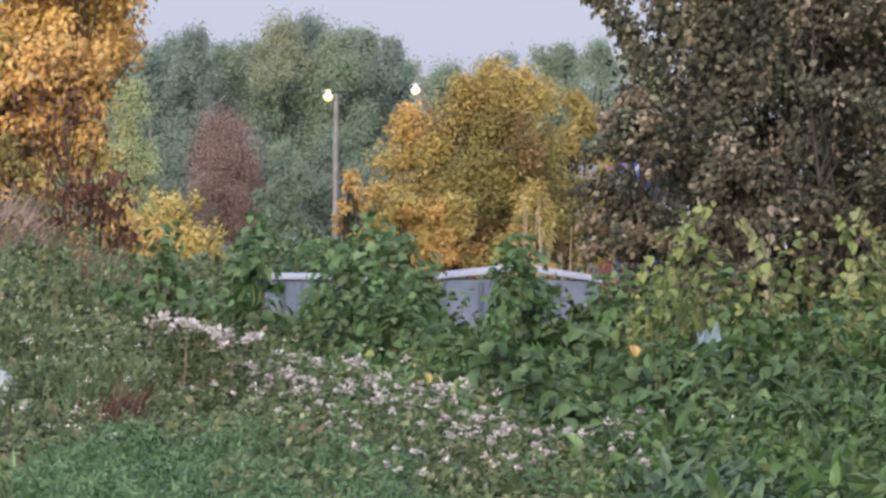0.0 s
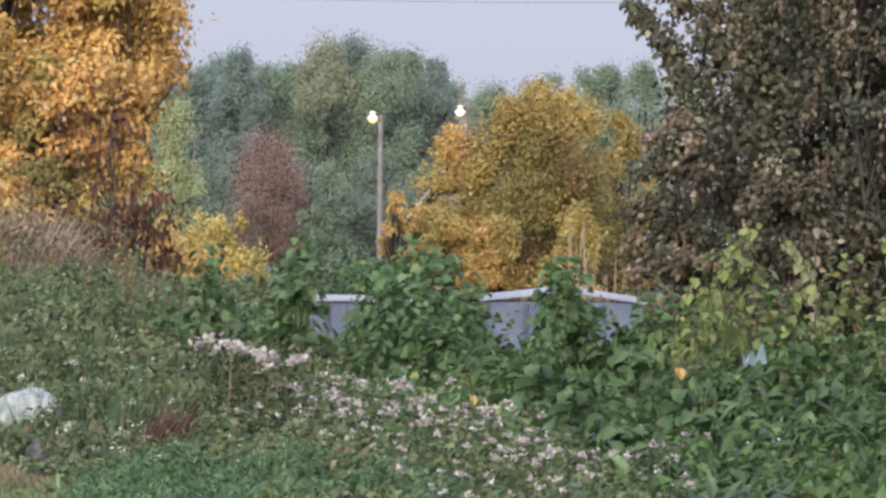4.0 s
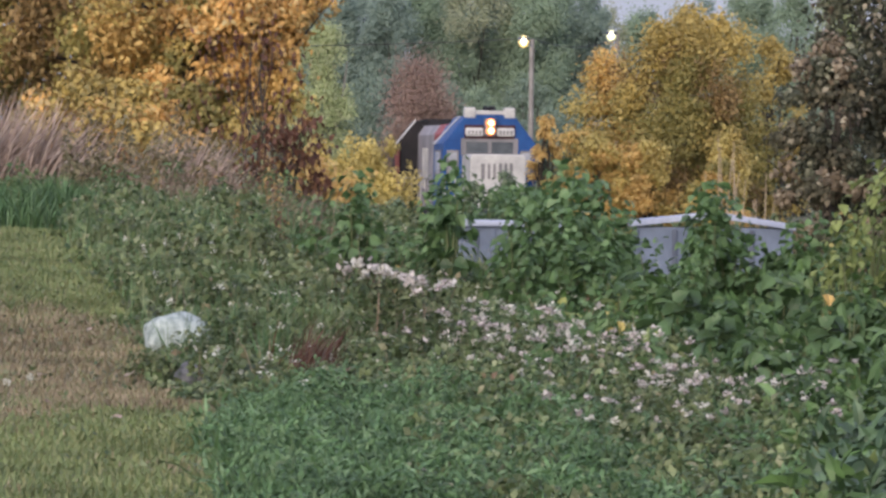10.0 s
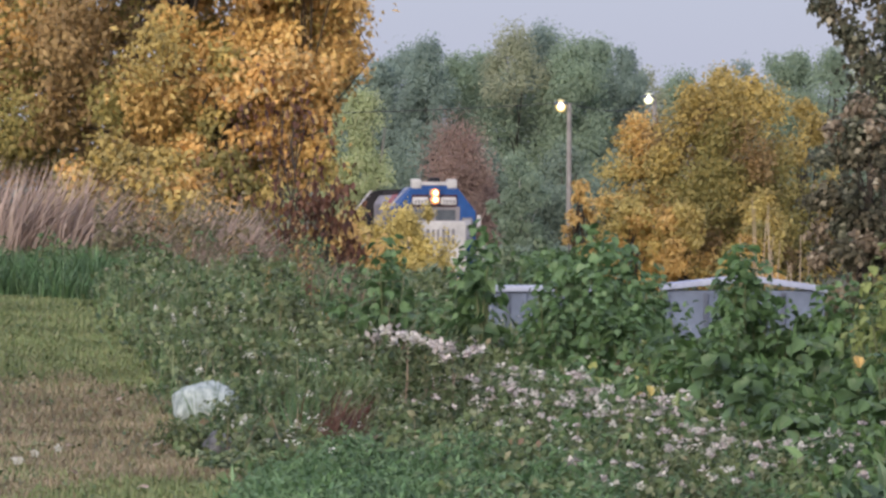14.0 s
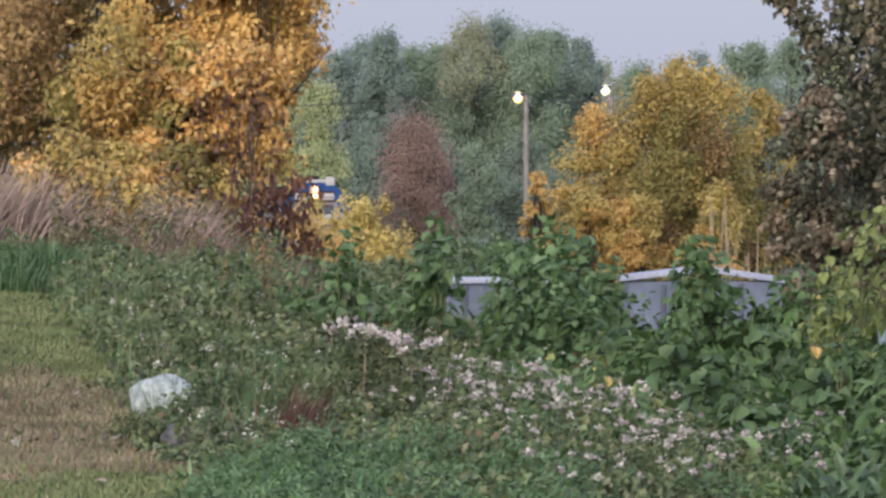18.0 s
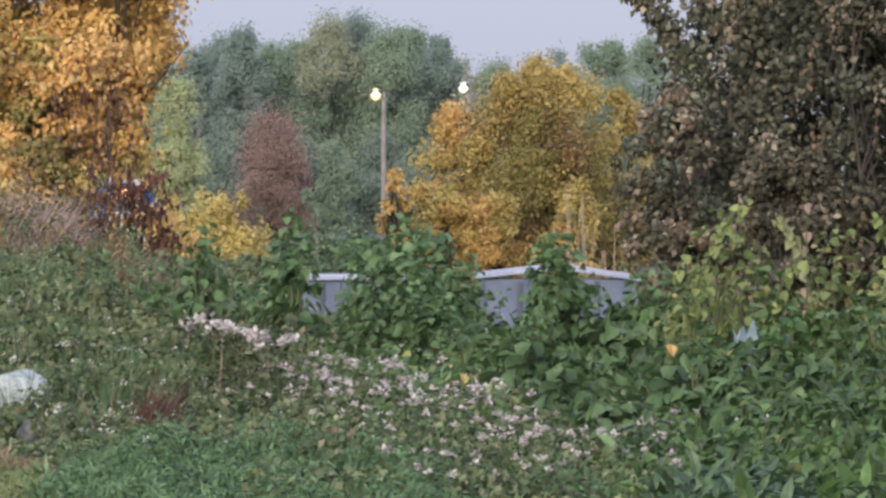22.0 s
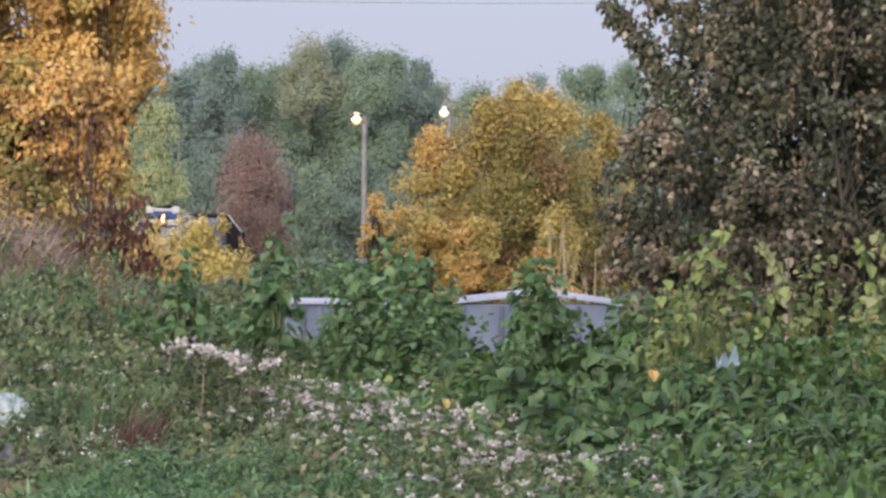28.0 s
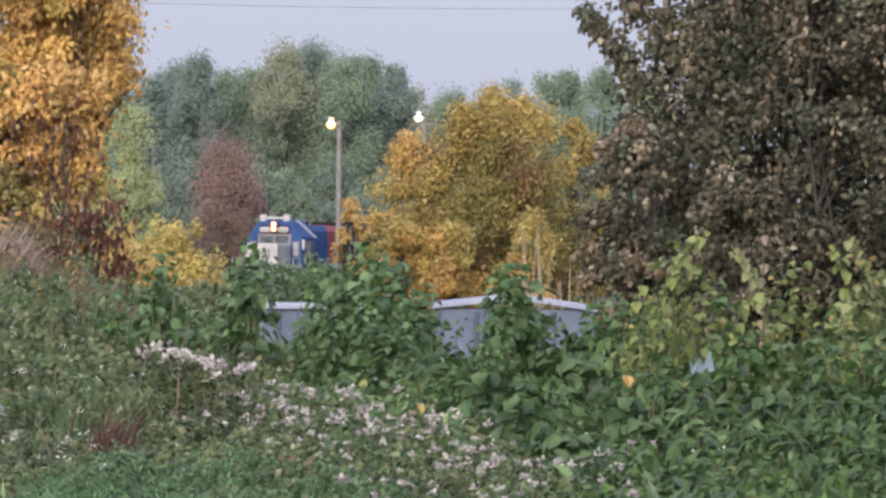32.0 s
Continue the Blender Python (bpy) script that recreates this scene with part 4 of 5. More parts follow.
# olive and bronze leaves on the left paint in that side's shade
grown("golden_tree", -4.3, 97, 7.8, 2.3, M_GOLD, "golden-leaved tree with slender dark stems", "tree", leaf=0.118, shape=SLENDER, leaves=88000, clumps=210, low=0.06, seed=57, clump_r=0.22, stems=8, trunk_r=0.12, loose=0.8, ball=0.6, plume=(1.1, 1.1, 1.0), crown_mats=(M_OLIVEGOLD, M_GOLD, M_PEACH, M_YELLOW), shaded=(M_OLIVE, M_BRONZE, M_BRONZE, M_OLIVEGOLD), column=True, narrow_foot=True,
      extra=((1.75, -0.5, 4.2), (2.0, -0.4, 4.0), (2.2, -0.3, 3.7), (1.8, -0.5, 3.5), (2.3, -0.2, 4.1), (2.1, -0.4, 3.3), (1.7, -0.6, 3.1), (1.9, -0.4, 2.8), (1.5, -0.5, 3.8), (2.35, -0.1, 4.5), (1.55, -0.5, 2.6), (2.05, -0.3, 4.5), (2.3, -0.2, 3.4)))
grown("golden_tree", -7.9, 99, 7.4, 2.2, M_BRONZE, "golden and olive tree at the end of the bank", "tree", leaf=0.12, shape=DIAMOND, leaves=34000, clumps=130, low=0.06, seed=58, clump_r=0.24, ball=0.5, loose=0.8, stems=4, trunk_r=0.11, crown_mats=(M_BRUSH, M_GOLD, M_OLIVE), column=True)
grown("golden_tree", -5.6, 104, 6.8, 2.4, M_BRONZE, "olive-gold tree behind the golden one", "tree", leaf=0.15, shape=DIAMOND, leaves=16000, clumps=140, low=0.04, seed=77, clump_r=0.24, stems=4, trunk_r=0.11, column=True, narrow_foot=True)
grown("golden_bush", -4.75, 94, 2.3, 1.25, M_GOLD, "low golden bush at the foot of the tree", "bush", leaf=0.11, shape=DIAMOND, leaves=12000, clumps=70, low=0.03, seed=78, clump_r=0.26, stems=5, crown_mats=(M_OLIVEGOLD,), depth=0.8)
grown("golden_bush", -3.5, 95.5, 3.4, 0.8, M_GOLD, "golden bush beside the foot of the tree", "bush", leaf=0.105, shape=DIAMOND, leaves=12000, clumps=70, low=0.1, seed=97, clump_r=0.3, stems=4, crown_mats=(M_OLIVEGOLD, M_OLIVE), column=True, crest=4)
grown("maroon_bush", -2.0, 88, 1.85, 0.72, M_MAROON, "thin bush with drooping maroon leaves", "bush", trunk_r=0.03, leaf=0.12, leaves=640, clumps=46, low=0.1, seed=59, clump_r=0.34, stems=4, pitch=(-88, -35), shape=OVAL)
grown("maroon_bush", -2.55, 89, 2.9, 0.75, M_MAROON, "thin maroon sapling against the golden tree", "bush", leaf=0.11, leaves=300, clumps=40, low=0.3, seed=60, clump_r=0.5, stems=2, trunk_r=0.03, pitch=(-88, -35))
grown("yellow_bush", -1.8, 92.5, 1.15, 0.62, M_ORANGE, "low yellow-orange bush under the maroon leaves", "bush", leaf=0.1, leaves=1300, clumps=30, low=0.05, seed=61, clump_r=0.4, stems=3)
BARE = (4.55, 0.5, 2.38, 0.12, 0.84)
grown("dark_tree", 6.9, 84, 8.2, 2.35, M_DARK, "dense dark brown-green tree with curling leaves", "tree", leaf=0.11, shape=DIAMOND, leaves=66000, clumps=260, low=0.03, seed=62, clump_r=0.2, stems=3, trunk_r=0.06, column=True, loose=0.8, ball=0.5, plume=(0.9, 0.9, 1.25), gap=BARE, sprays=70, crown_mats=(M_DARKGREEN,), extra_r=0.34,
      extra=[(x - 6.9, -0.5, z + 0.05 - float(ground_z(6.9, 84))) for x, z in ((4.16, 4.65), (4.25, 4.55), (4.33, 4.45), (4.45, 4.32), (4.585, 4.15), (4.64, 3.97), (4.68, 3.79), (4.82, 3.7), (4.79, 4.65), (5.04, 4.5), (5.07, 4.25), (4.75, 4), (5, 3.75), (5.2, 4.2), (5.15, 4.6), (4.9, 4.95), (4.4, 5.2), (4.7, 5.3))])
grown("dark_tree", 9.7, 87, 8.0, 2.4, M_DARK, "dense dark brown-green tree behind the shrubs", "tree", leaf=0.12, shape=DIAMOND, leaves=24000, clumps=200, low=0.03, seed=63, clump_r=0.26, stems=2, trunk_r=0.16, column=True)
grown("dark_tree", 8.5, 82.5, 8.0, 1.3, M_DARK, "slim dark brown-green tree beside the dense one", "tree", leaf=0.11, shape=DIAMOND, leaves=21000, clumps=110, low=0.03, seed=101, clump_r=0.27, stems=2, trunk_r=0.05, column=True, loose=0.8, ball=0.5, gap=BARE, sprays=30, crown_mats=(M_DARKGREEN,))
grown("dark_tree", 7.2, 81.6, 6.4, 1.0, M_DARK, "slim young dark brown-green tree before the dense one", "tree", leaf=0.11, shape=DIAMOND, leaves=12000, clumps=80, low=0.03, seed=102, clump_r=0.3, stems=2, trunk_r=0.04, column=True, loose=0.8, ball=0.5, gap=BARE, sprays=26, crown_mats=(M_DARKGREEN,))
grown("dark_bush", 7.2, 87.5, 5.4, 1.9, M_DARK, "dark brown-green growth behind the dark tree", "bush", leaf=0.15, shape=DIAMOND, leaves=12000, clumps=100, low=0.02, seed=79, clump_r=0.3, stems=4, column=True, gap=BARE)
grown("dark_bush", 4.7, 82, 2.9, 0.62, M_DARK, "dark brown-green bush at the foot of the dark tree", "bush", leaf=0.1, shape=DIAMOND, leaves=9000, clumps=60, low=0.02, seed=75, clump_r=0.3, stems=4, column=True, crest=2.5, gap=BARE, crown_mats=(M_SPRAY, M_DARKGREEN), extra=((-0.55, 0, 1.0), (-0.6, 0, 1.7), (-0.35, 0, 2.6), (-0.5, 0, 2.2)))
grown("dark_bush", 5.9, 81, 2.2, 0.8, M_DARK, "dark brown-green bush at the foot of the dark tree", "bush", leaf=0.1, shape=DIAMOND, leaves=10000, clumps=60, low=0.02, seed=76, clump_r=0.28, stems=4, column=True, gap=BARE)


# ---- street lamps, wires, house ----
def street_lamp(x, y, height, reach, glow, label):
    gz = float(ground_z(x, y))
    lamp = thing("street_lamp", x, y, gz, label, "street lamp", "street lamps beyond the line")
    part("pole", fast_mesh("pole", *tube([(0, 0, 0), (0, 0, height * 0.5), (0, 0, height)], [0.15, 0.14, 0.12], 10), True), M_POLE, lamp, "weathered wooden pole")
    part("arm", fast_mesh("arm", *tube([(0, -0.1, height - 0.35), (reach * 0.5, -0.1, height - 0.1), (reach, -0.1, height - 0.06)], [0.04] * 3, 6)), M_STEEL_DARK, lamp)
    head = part("lamp_head", boxed(reach - 0.3, reach + 0.26, -0.27, 0.06, height - 0.08, height + 0.09, bevel=0.05), M_STEEL_DARK, lamp)
    # added glowing bowl imitates the glare halo; the burner is the lamp itself
    bm = bmesh.new()
    bmesh.ops.create_uvsphere(bm, u_segments=20, v_segments=12, radius=0.26, matrix=pose(reach, -0.12, height - 0.12) @ Matrix.Diagonal((1, 0.6, 1.15, 1)))
    lens = part("lens", bm, glow, head, "glowing bowl shaped as the lamp's halo")
    bm = bmesh.new()
    bmesh.ops.create_uvsphere(bm, u_segments=16, v_segments=10, radius=0.14, matrix=pose(reach, -0.24, height - 0.12) @ Matrix.Diagonal((1, 0.5, 1.3, 1)))
    part("burner", bm, M_LAMP_HEART, lens, "dazzling heart of the lamp")


street_lamp(4.53, 330, 9.65, -0.4, M_LAMP, "wooden pole with a lit warm yellow street lamp")
street_lamp(9.2, 350, 10.4, -0.3, M_LAMP_COOL, "pole with a lit pale white street lamp")


def wire(points, label, r=0.02):
    pts = []
    for (xa, ya, za), (xb, yb, zb) in zip(points[:-1], points[1:]):
        for u in np.linspace(0, 1, 16, endpoint=False):
            sag = 0.02 * math.hypot(xb - xa, yb - ya) * 4 * u * (1 - u)
            pts.append((xa + (xb - xa) * u, ya + (yb - ya) * u, za + (zb - za) * u - sag))
    pts.append(points[-1])
    ob = part("overhead_wire", fast_mesh("overhead_wire", *tube(pts, [r] * len(pts), 5), True), M_WIRE)
    tagged(ob, label, "wire", "overhead wires")


wire([(-38, 318, 8.6), (4.53, 330, 8.2), (9.2, 350, 8.6), (46, 370, 8.6)], "dark wire strung between the lamp poles", 0.02)


def wire_pole(x, y, h):
    ob = thing("utility_pole", x, y, float(ground_z(x, y)), "bare wooden utility pole carrying wires", "pole", "utility poles")
    part("pole", fast_mesh("pole", *tube([(0, 0, 0), (0, 0, h / 2), (0, 0, h)], [0.16, 0.14, 0.11], 8), True), M_POLE, ob)
    part("crossarm", boxed(-0.7, 0.7, -0.06, 0.06, h - 0.45, h - 0.3), M_POLE, ob)


for px in (-38, 46):
    wire_pole(px, 318 if px < 0 else 370, 9.9)
for px, py in ((-32, 196), (36, 204)):
    wire_pole(px, py, 12.2)
wire([(-32, 196, 10.4), (36, 204, 10.2)], "thin overhead wire high across the sky", 0.006)
wire([(-32, 196.4, 10.75), (36, 204.4, 10.6)], "thin overhead wire high across the sky", 0.006)


def far_house(x, y):
    gz = float(ground_z(x, y))
    house = thing("house", x, y, gz, "grey house with a slate roof half hidden by trees", "house")
    part("wall", boxed(-4.5, 4.5, -3.5, 3.5, 0, 6.9, bevel=0.02), M_BRICK, house)
    part("roof", extruded([(-4.9, 6.85), (4.9, 6.85), (0, 9.6)], -3.9, 3.9, 0.02), M_ROOF, house)
    for wx in (-2.6, 0, 2.6):
        for wz in (1.2, 4.2):
            w = part("window", boxed(wx - 0.55, wx + 0.55, -3.58, -3.46, wz, wz + 1.4, bevel=0.02), M_WHITE, house)
            part("pane", boxed(wx - 0.46, wx + 0.46, -3.6, -3.57, wz + 0.09, wz + 1.31), M_GLASS, w)


far_house(14.2, 430)


# ---- grey metal boxes in the weeds ----
def rim_box(x, y, w, d, h, label, panels, ridge=0.0, rz=0.0):
    gz = float(ground_z(x, y))
    b = thing("metal_box", x, y, gz, label, "metal box", "metal boxes in the weeds", rz=rz)
    part("body", boxed(-w / 2, w / 2, -d / 2, d / 2, 0, h, bevel=0.012), M_STEEL, b, "dull galvanised body")
    n = panels
    for k in range(n + 1):
        px = -w / 2 + w * k / n
        part("batten", boxed(px - 0.022, px + 0.022, -d / 2 - 0.028, -d / 2 + 0.004, 0.02, h - 0.02, bevel=0.006), M_STEEL_DARK if k % 2 else M_STEEL, b, "upright stiffening rib")
    o = 0.05
    if ridge:
        lid = extruded([(-w / 2 - o, h), (-w / 2 - o, h + 0.06), (0.03, h + 0.06 + ridge), (w / 2 + o, h + 0.04), (w / 2 + o, h - 0.02), (0.03, h + ridge)], -d / 2 - o, d / 2 + o, 0.01)
    else:
        lid = boxed(-w / 2 - o, w / 2 + o, -d / 2 - o, d / 2 + o, h, h + 0.062, bevel=0.015)
    part("lid", lid, M_STEEL_RIM, b, "pale overhanging lid")


rim_box(0.66, 67, 1.0, 0.8, 0.69, "grey galvanised metal box with a pale flat lid", 6)
rim_box(2.55, 64.5, 1.46, 0.9, 0.8, "grey galvanised metal box with a low ridged lid", 4, 0.09)


# ---- stones and litter ----
def boulder(name, x, y, r, mat, label, category, squash=(1, 0.8, 0.85), sink=0.15, seed=3):
    bm = bmesh.new()
    bmesh.ops.create_icosphere(bm, subdivisions=4, radius=1.0)
    for v in bm.verts:
        k = 1 + 0.16 * noise.noise(v.co * 1.3 + Vector((seed, 0, 0))) + 0.05 * noise.noise(v.co * 4 + Vector((0, seed, 0)))
        v.co = Vector((v.co.x * squash[0], v.co.y * squash[1], v.co.z * squash[2])) * k * r
    for f in bm.faces:
        f.smooth = True
    ob = part(name, bm, mat)
    ob.location = (x, y, float(ground_z(x, y)) + r * squash[2] * (1 - sink))
    tagged(ob, label, category)


boulder("boulder", -1.96, 49.8, 0.265, M_STONE, "rounded pale white boulder half grown over by weeds", "boulder", squash=(1.0, 0.8, 0.7), sink=0.42)
boulder("stone", -1.77, 48.1, 0.14, M_GREYSTONE, "small grey stone in the grass", "stone", squash=(1.05, 0.8, 0.75), seed=8, sink=0.0)


def crumpled(name, x, y, z, w, h, mat, label, seed):
    rng = np.random.default_rng(seed)
    bm = bmesh.new()
    bmesh.ops.create_grid(bm, x_segments=10, y_segments=8, size=0.5)
    for v in bm.verts:
        n = noise.noise(v.co * 4 + Vector((seed, 1, 2)))
        v.co = Vector((v.co.x * w * (0.55 + 0.8 * (v.co.y + 0.5)), 0.25 * w * n, (v.co.y + 0.5) * h * (0.94 + 0.22 * noise.noise(v.co * 5 + Vector((seed, 5, 0))))))
    bmesh.ops.solidify(bm, geom=list(bm.faces), thickness=0.006)
    ob = part(name, bm, mat)
    ob.location = (x, y, z)
    tagged(ob, label, "plastic sheet")


crumpled("plastic_sheet", 3.5, 51.2, float(ground_z(3.5, 51.2)) + 0.01, 0.19, 0.8, M_SHEET, "crumpled pale blue plastic sheet among the leaves", 4)


# ---- low growth: grass, reeds and weeds ----
def region(rng, n, b0, b1, d0, d1):
    """n places in a stretch of ground, between two bearings (x / y) and two distances."""
    y = np.sqrt(rng.uniform(d0 * d0, d1 * d1, n))
    return rng.uniform(b0, b1, n) * y, y


def stuff(name, pieces, mat, label, category):
    ob = part(name, fast_mesh(name, *joined(pieces) if len(pieces) > 1 else pieces[0]), mat)
    return tagged(ob, label, category, kind="stuff")


def wave(x, y, a, b, p=0.0):
    return np.sin(x * a + p) * np.sin(y * b + 1.3 * p) + 0.5 * np.sin(x * 2.3 * a + y * 1.7 * b + p)


def lawn_edge(y):
    """How far right (bearing) the mown strip reaches at a distance."""
    return np.interp(y, [28, 42, 46, 52, 62, 82], [-0.026, -0.031, -0.041, -0.043, -0.05, -0.058]) + 0.0016 * np.sin(y * 1.9)


rng = np.random.default_rng(70)
x, y = region(rng, 230000, -0.085, -0.02, 29, 82)
keep = x / y < lawn_edge(y) + rng.normal(0, 0.0025, len(x))
x, y = x[keep], y[keep]
verge = fade(0.012, 0.001, lawn_edge(y) - x / y)
dryness = fade(40, 46, y) * fade(64, 54, y) - 0.5 * verge * fade(48, 54, y) + 0.3 * wave(x, y, 1.3, 0.5) + 0.15 * wave(x, y, 4.0, 1.6, 1.0) + rng.normal(0, 0.2, len(x))
for dry, mat, label in ((True, M_DRY, "dry tan mown grass on the worn strip"), (False, M_LAWN, "short green mown grass")):
    m = (dryness > 0.55) == dry
    pos = on_ground(x[m], y[m])
    stuff("mown_grass", [scattered(SLIM, pos, rng.uniform(0.03, 0.085, len(pos)), rng, (5, 65), width=0.3)], mat, label, "grass")

x, y = region(rng, 5200, -0.085, -0.02, 29, 80)
keep = (x / y < lawn_edge(y) + 0.002) & (wave(x, y, 2.6, 1.1) > 0.1)
x, y = x[keep], y[keep]
stuff("clover", [scattered(OVAL, on_ground(x, y, 0.03), rng.uniform(0.03, 0.07, len(x)), rng, (-10, 60))], M_WEED, "small green leaves in the mown grass", "weeds")
for fx, fy, fs in ((-2.28, 48.9, 0.09), (-2.95, 49.2, 0.07), (-3.1, 46.5, 0.06), (-2.6, 44.2, 0.05), (-1.98, 41.5, 0.06), (-2.9, 55.0, 0.08), (-3.05, 46.2, 0.055), (-2.15, 47.3, 0.05)):
    ob = part("fallen_leaf", fast_mesh("fallen_leaf", *scattered(HEART, np.zeros((1, 3)), fs * 1.3, rng, (5, 35))), M_REED)
    ob.location = (fx, fy, float(ground_z(fx, fy)) + 0.07)
    tagged(ob, "pale dry fallen leaf on the mown strip", "leaf", "fallen leaves")

# tall green grass in front
x, y = region(rng, 64000, -0.043, 0.036, 29, 47)
keep = (x / y > np.interp(y, [29, 40, 43.5, 47], [-0.029, -0.032, -0.025, -0.01]) + rng.normal(0, 0.0035, len(x))) & (x / y < np.interp(y, [29, 40, 47], [0.034, 0.021, 0.0]) + rng.normal(0, 0.004, len(x)))
x, y = x[keep], y[keep]
lump = 0.75 + 0.33 * wave(x, y, 4.1, 2.6)
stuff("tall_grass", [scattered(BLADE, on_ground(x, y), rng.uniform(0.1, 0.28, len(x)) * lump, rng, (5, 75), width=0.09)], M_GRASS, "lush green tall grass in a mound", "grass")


def weed_field(name, n, b0, b1, d0, d1, h0, h1, leaf, mat, label, shape=DIAMOND, seed=1, edge=None, lump=(2.4, 1.4), pitch=(-45, 60), swell=0.3):
    """A tangle of leafy weeds: leaves at every height up to an uneven top."""
    r = np.random.default_rng(seed)
    x, y = region(r, n, b0, b1, d0, d1)
    if edge is not None:
        k = edge(x, y)
        x, y = x[k], y[k]
    top = (h0 + (h1 - h0) * (y - d0) / (d1 - d0)) * (0.8 + swell * wave(x, y, *lump, seed))
    pos = on_ground(x, y)
    pos[:, 2] += np.maximum(top, 0.08) * r.uniform(0.15, 1.0, len(x)) ** 0.6
    tops = lambda a, b: swell * h1 * wave(a, b, *lump, seed)
    face = np.stack([(tops(x - 0.05, y) - tops(x + 0.05, y)) / 0.1, (tops(x, y - 0.05) - tops(x, y + 0.05)) / 0.1 - 0.35, np.full(len(x), 0.75)], 1)
    turned = scattered(shape, pos, r.uniform(0.45, 1.3, len(x)) * leaf, r, pitch) if shape is SLIM else scattered(shape, pos, r.uniform(0.4, 1.3, len(x)) * leaf, r, face=face, loose=1.1 if shape is HEART or shape is LONG else 1.15)
    return stuff(name, [turned], mat, label, "weeds")


edge_rng = np.random.default_rng(77)
right_of_lawn = lambda x, y: x / y > lawn_edge(y) + 0.0015 + 0.0012 * wave(x, y, 3.0, 1.9) + edge_rng.normal(0, 0.002, len(x))
clear_of_stone = lambda x, y: right_of_lawn(x, y) & ((x + 1.77) ** 2 + 0.03 * (y - 46.8) ** 2 > 0.025)
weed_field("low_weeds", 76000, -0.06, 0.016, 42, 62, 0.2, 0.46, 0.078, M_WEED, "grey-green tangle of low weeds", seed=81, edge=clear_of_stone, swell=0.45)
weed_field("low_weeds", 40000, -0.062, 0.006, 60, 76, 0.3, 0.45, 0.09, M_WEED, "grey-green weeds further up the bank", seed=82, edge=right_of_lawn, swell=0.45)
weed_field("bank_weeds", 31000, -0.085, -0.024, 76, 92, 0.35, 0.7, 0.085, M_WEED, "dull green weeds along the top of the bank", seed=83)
weed_field("bank_weeds", 14000, -0.026, 0.0, 76, 92, 0.25, 0.4, 0.085, M_WEED, "lower weeds where the bank falls away", seed=91)
x, y = region(rng, 16000, -0.085, -0.048, 75, 84)
x = x + 0.15 * wave(x, y, 2.2, 0.9)
stuff("tall_grass", [scattered(BLADE, on_ground(x, y), rng.uniform(0.3, 0.72, len(x)) * (0.8 + 0.25 * wave(x, y, 3.1, 1.2)), rng, (38, 85), width=0.045)], M_GRASS, "bright green grass clump at the end of the mown strip", "grass")
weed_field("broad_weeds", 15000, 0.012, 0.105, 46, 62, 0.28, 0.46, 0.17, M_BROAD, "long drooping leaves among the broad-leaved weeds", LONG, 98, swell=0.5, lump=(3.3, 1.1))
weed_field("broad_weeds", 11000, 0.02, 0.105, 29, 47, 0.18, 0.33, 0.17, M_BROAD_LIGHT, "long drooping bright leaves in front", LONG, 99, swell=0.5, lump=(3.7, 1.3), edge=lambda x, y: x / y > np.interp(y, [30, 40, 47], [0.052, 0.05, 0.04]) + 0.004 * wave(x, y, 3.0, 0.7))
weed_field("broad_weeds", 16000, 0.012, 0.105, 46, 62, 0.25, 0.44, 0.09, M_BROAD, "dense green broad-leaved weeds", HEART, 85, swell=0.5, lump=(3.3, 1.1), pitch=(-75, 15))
weed_field("broad_weeds", 14000, 0.02, 0.105, 29, 47, 0.16, 0.31, 0.09, M_BROAD_LIGHT, "bright green broad-leaved weeds in front", HEART, 86, swell=0.5, lump=(3.7, 1.3), edge=lambda x, y: x / y > np.interp(y, [30, 40, 47], [0.052, 0.05, 0.04]) + 0.004 * wave(x, y, 3.0, 0.7), pitch=(-75, 15))
weed_field("low_weeds", 46000, -0.006, 0.06, 29, 49, 0.16, 0.32, 0.06, M_WEED, "fine-leaved weeds between grass and broad leaves", seed=88, swell=0.55, lump=(4.6, 1.7))
weed_field("aster_leaves", 60000, 0.004, 0.062, 29, 48, 0.13, 0.26, 0.07, M_GRASS, "narrow green leaves among the asters", NARROW, 89, swell=0.55, lump=(4.1, 1.5))
weed_field("leafy_grass", 110000, -0.04, 0.034, 29, 47, 0.2, 0.27, 0.066, M_GRASS, "bright leafy green growth in low mounds", NARROW, 93, lump=(4.1, 2.2), swell=0.5, pitch=(-35, 70),
           edge=lambda x, y: (x / y > np.interp(y, [29, 40, 43.5, 47], [-0.026, -0.029, -0.022, -0.006]) + 0.002 * wave(x, y, 5.0, 3.0) + edge_rng.normal(0, 0.0045, len(x))) & (x / y < np.interp(y, [29, 40, 47], [0.034, 0.021, 0.0])))
weed_field("dark_weeds", 4200, 0.054, 0.078, 29, 36, 0.2, 0.3, 0.14, M_DARKLEAF, "dark green drooping weeds", LONG, 95, swell=0.5, lump=(3.1, 1.6))
weed_field("middle_weeds", 11000, -0.03, 0.05, 60, 80, 0.3, 0.5, 0.1, M_BROAD, "dark green weeds round the metal boxes", HEART, 89, edge=lambda x, y: (y < 61.5) | (y > 70) | (x < -0.2), pitch=(-75, 15))
weed_field("back_weeds", 14000, -0.03, 0.1, 92, 125, 0.5, 1.0, 0.14, M_WEED, "tall dull weeds in the dip before the line", seed=90)

weed_field("brown_weeds", 10000, -0.056, -0.031, 83, 90, 0.8, 1.15, 0.085, M_BRUSH, "brown and olive weeds among the reeds", OVAL, 94, lump=(5.0, 1.4), swell=0.5)
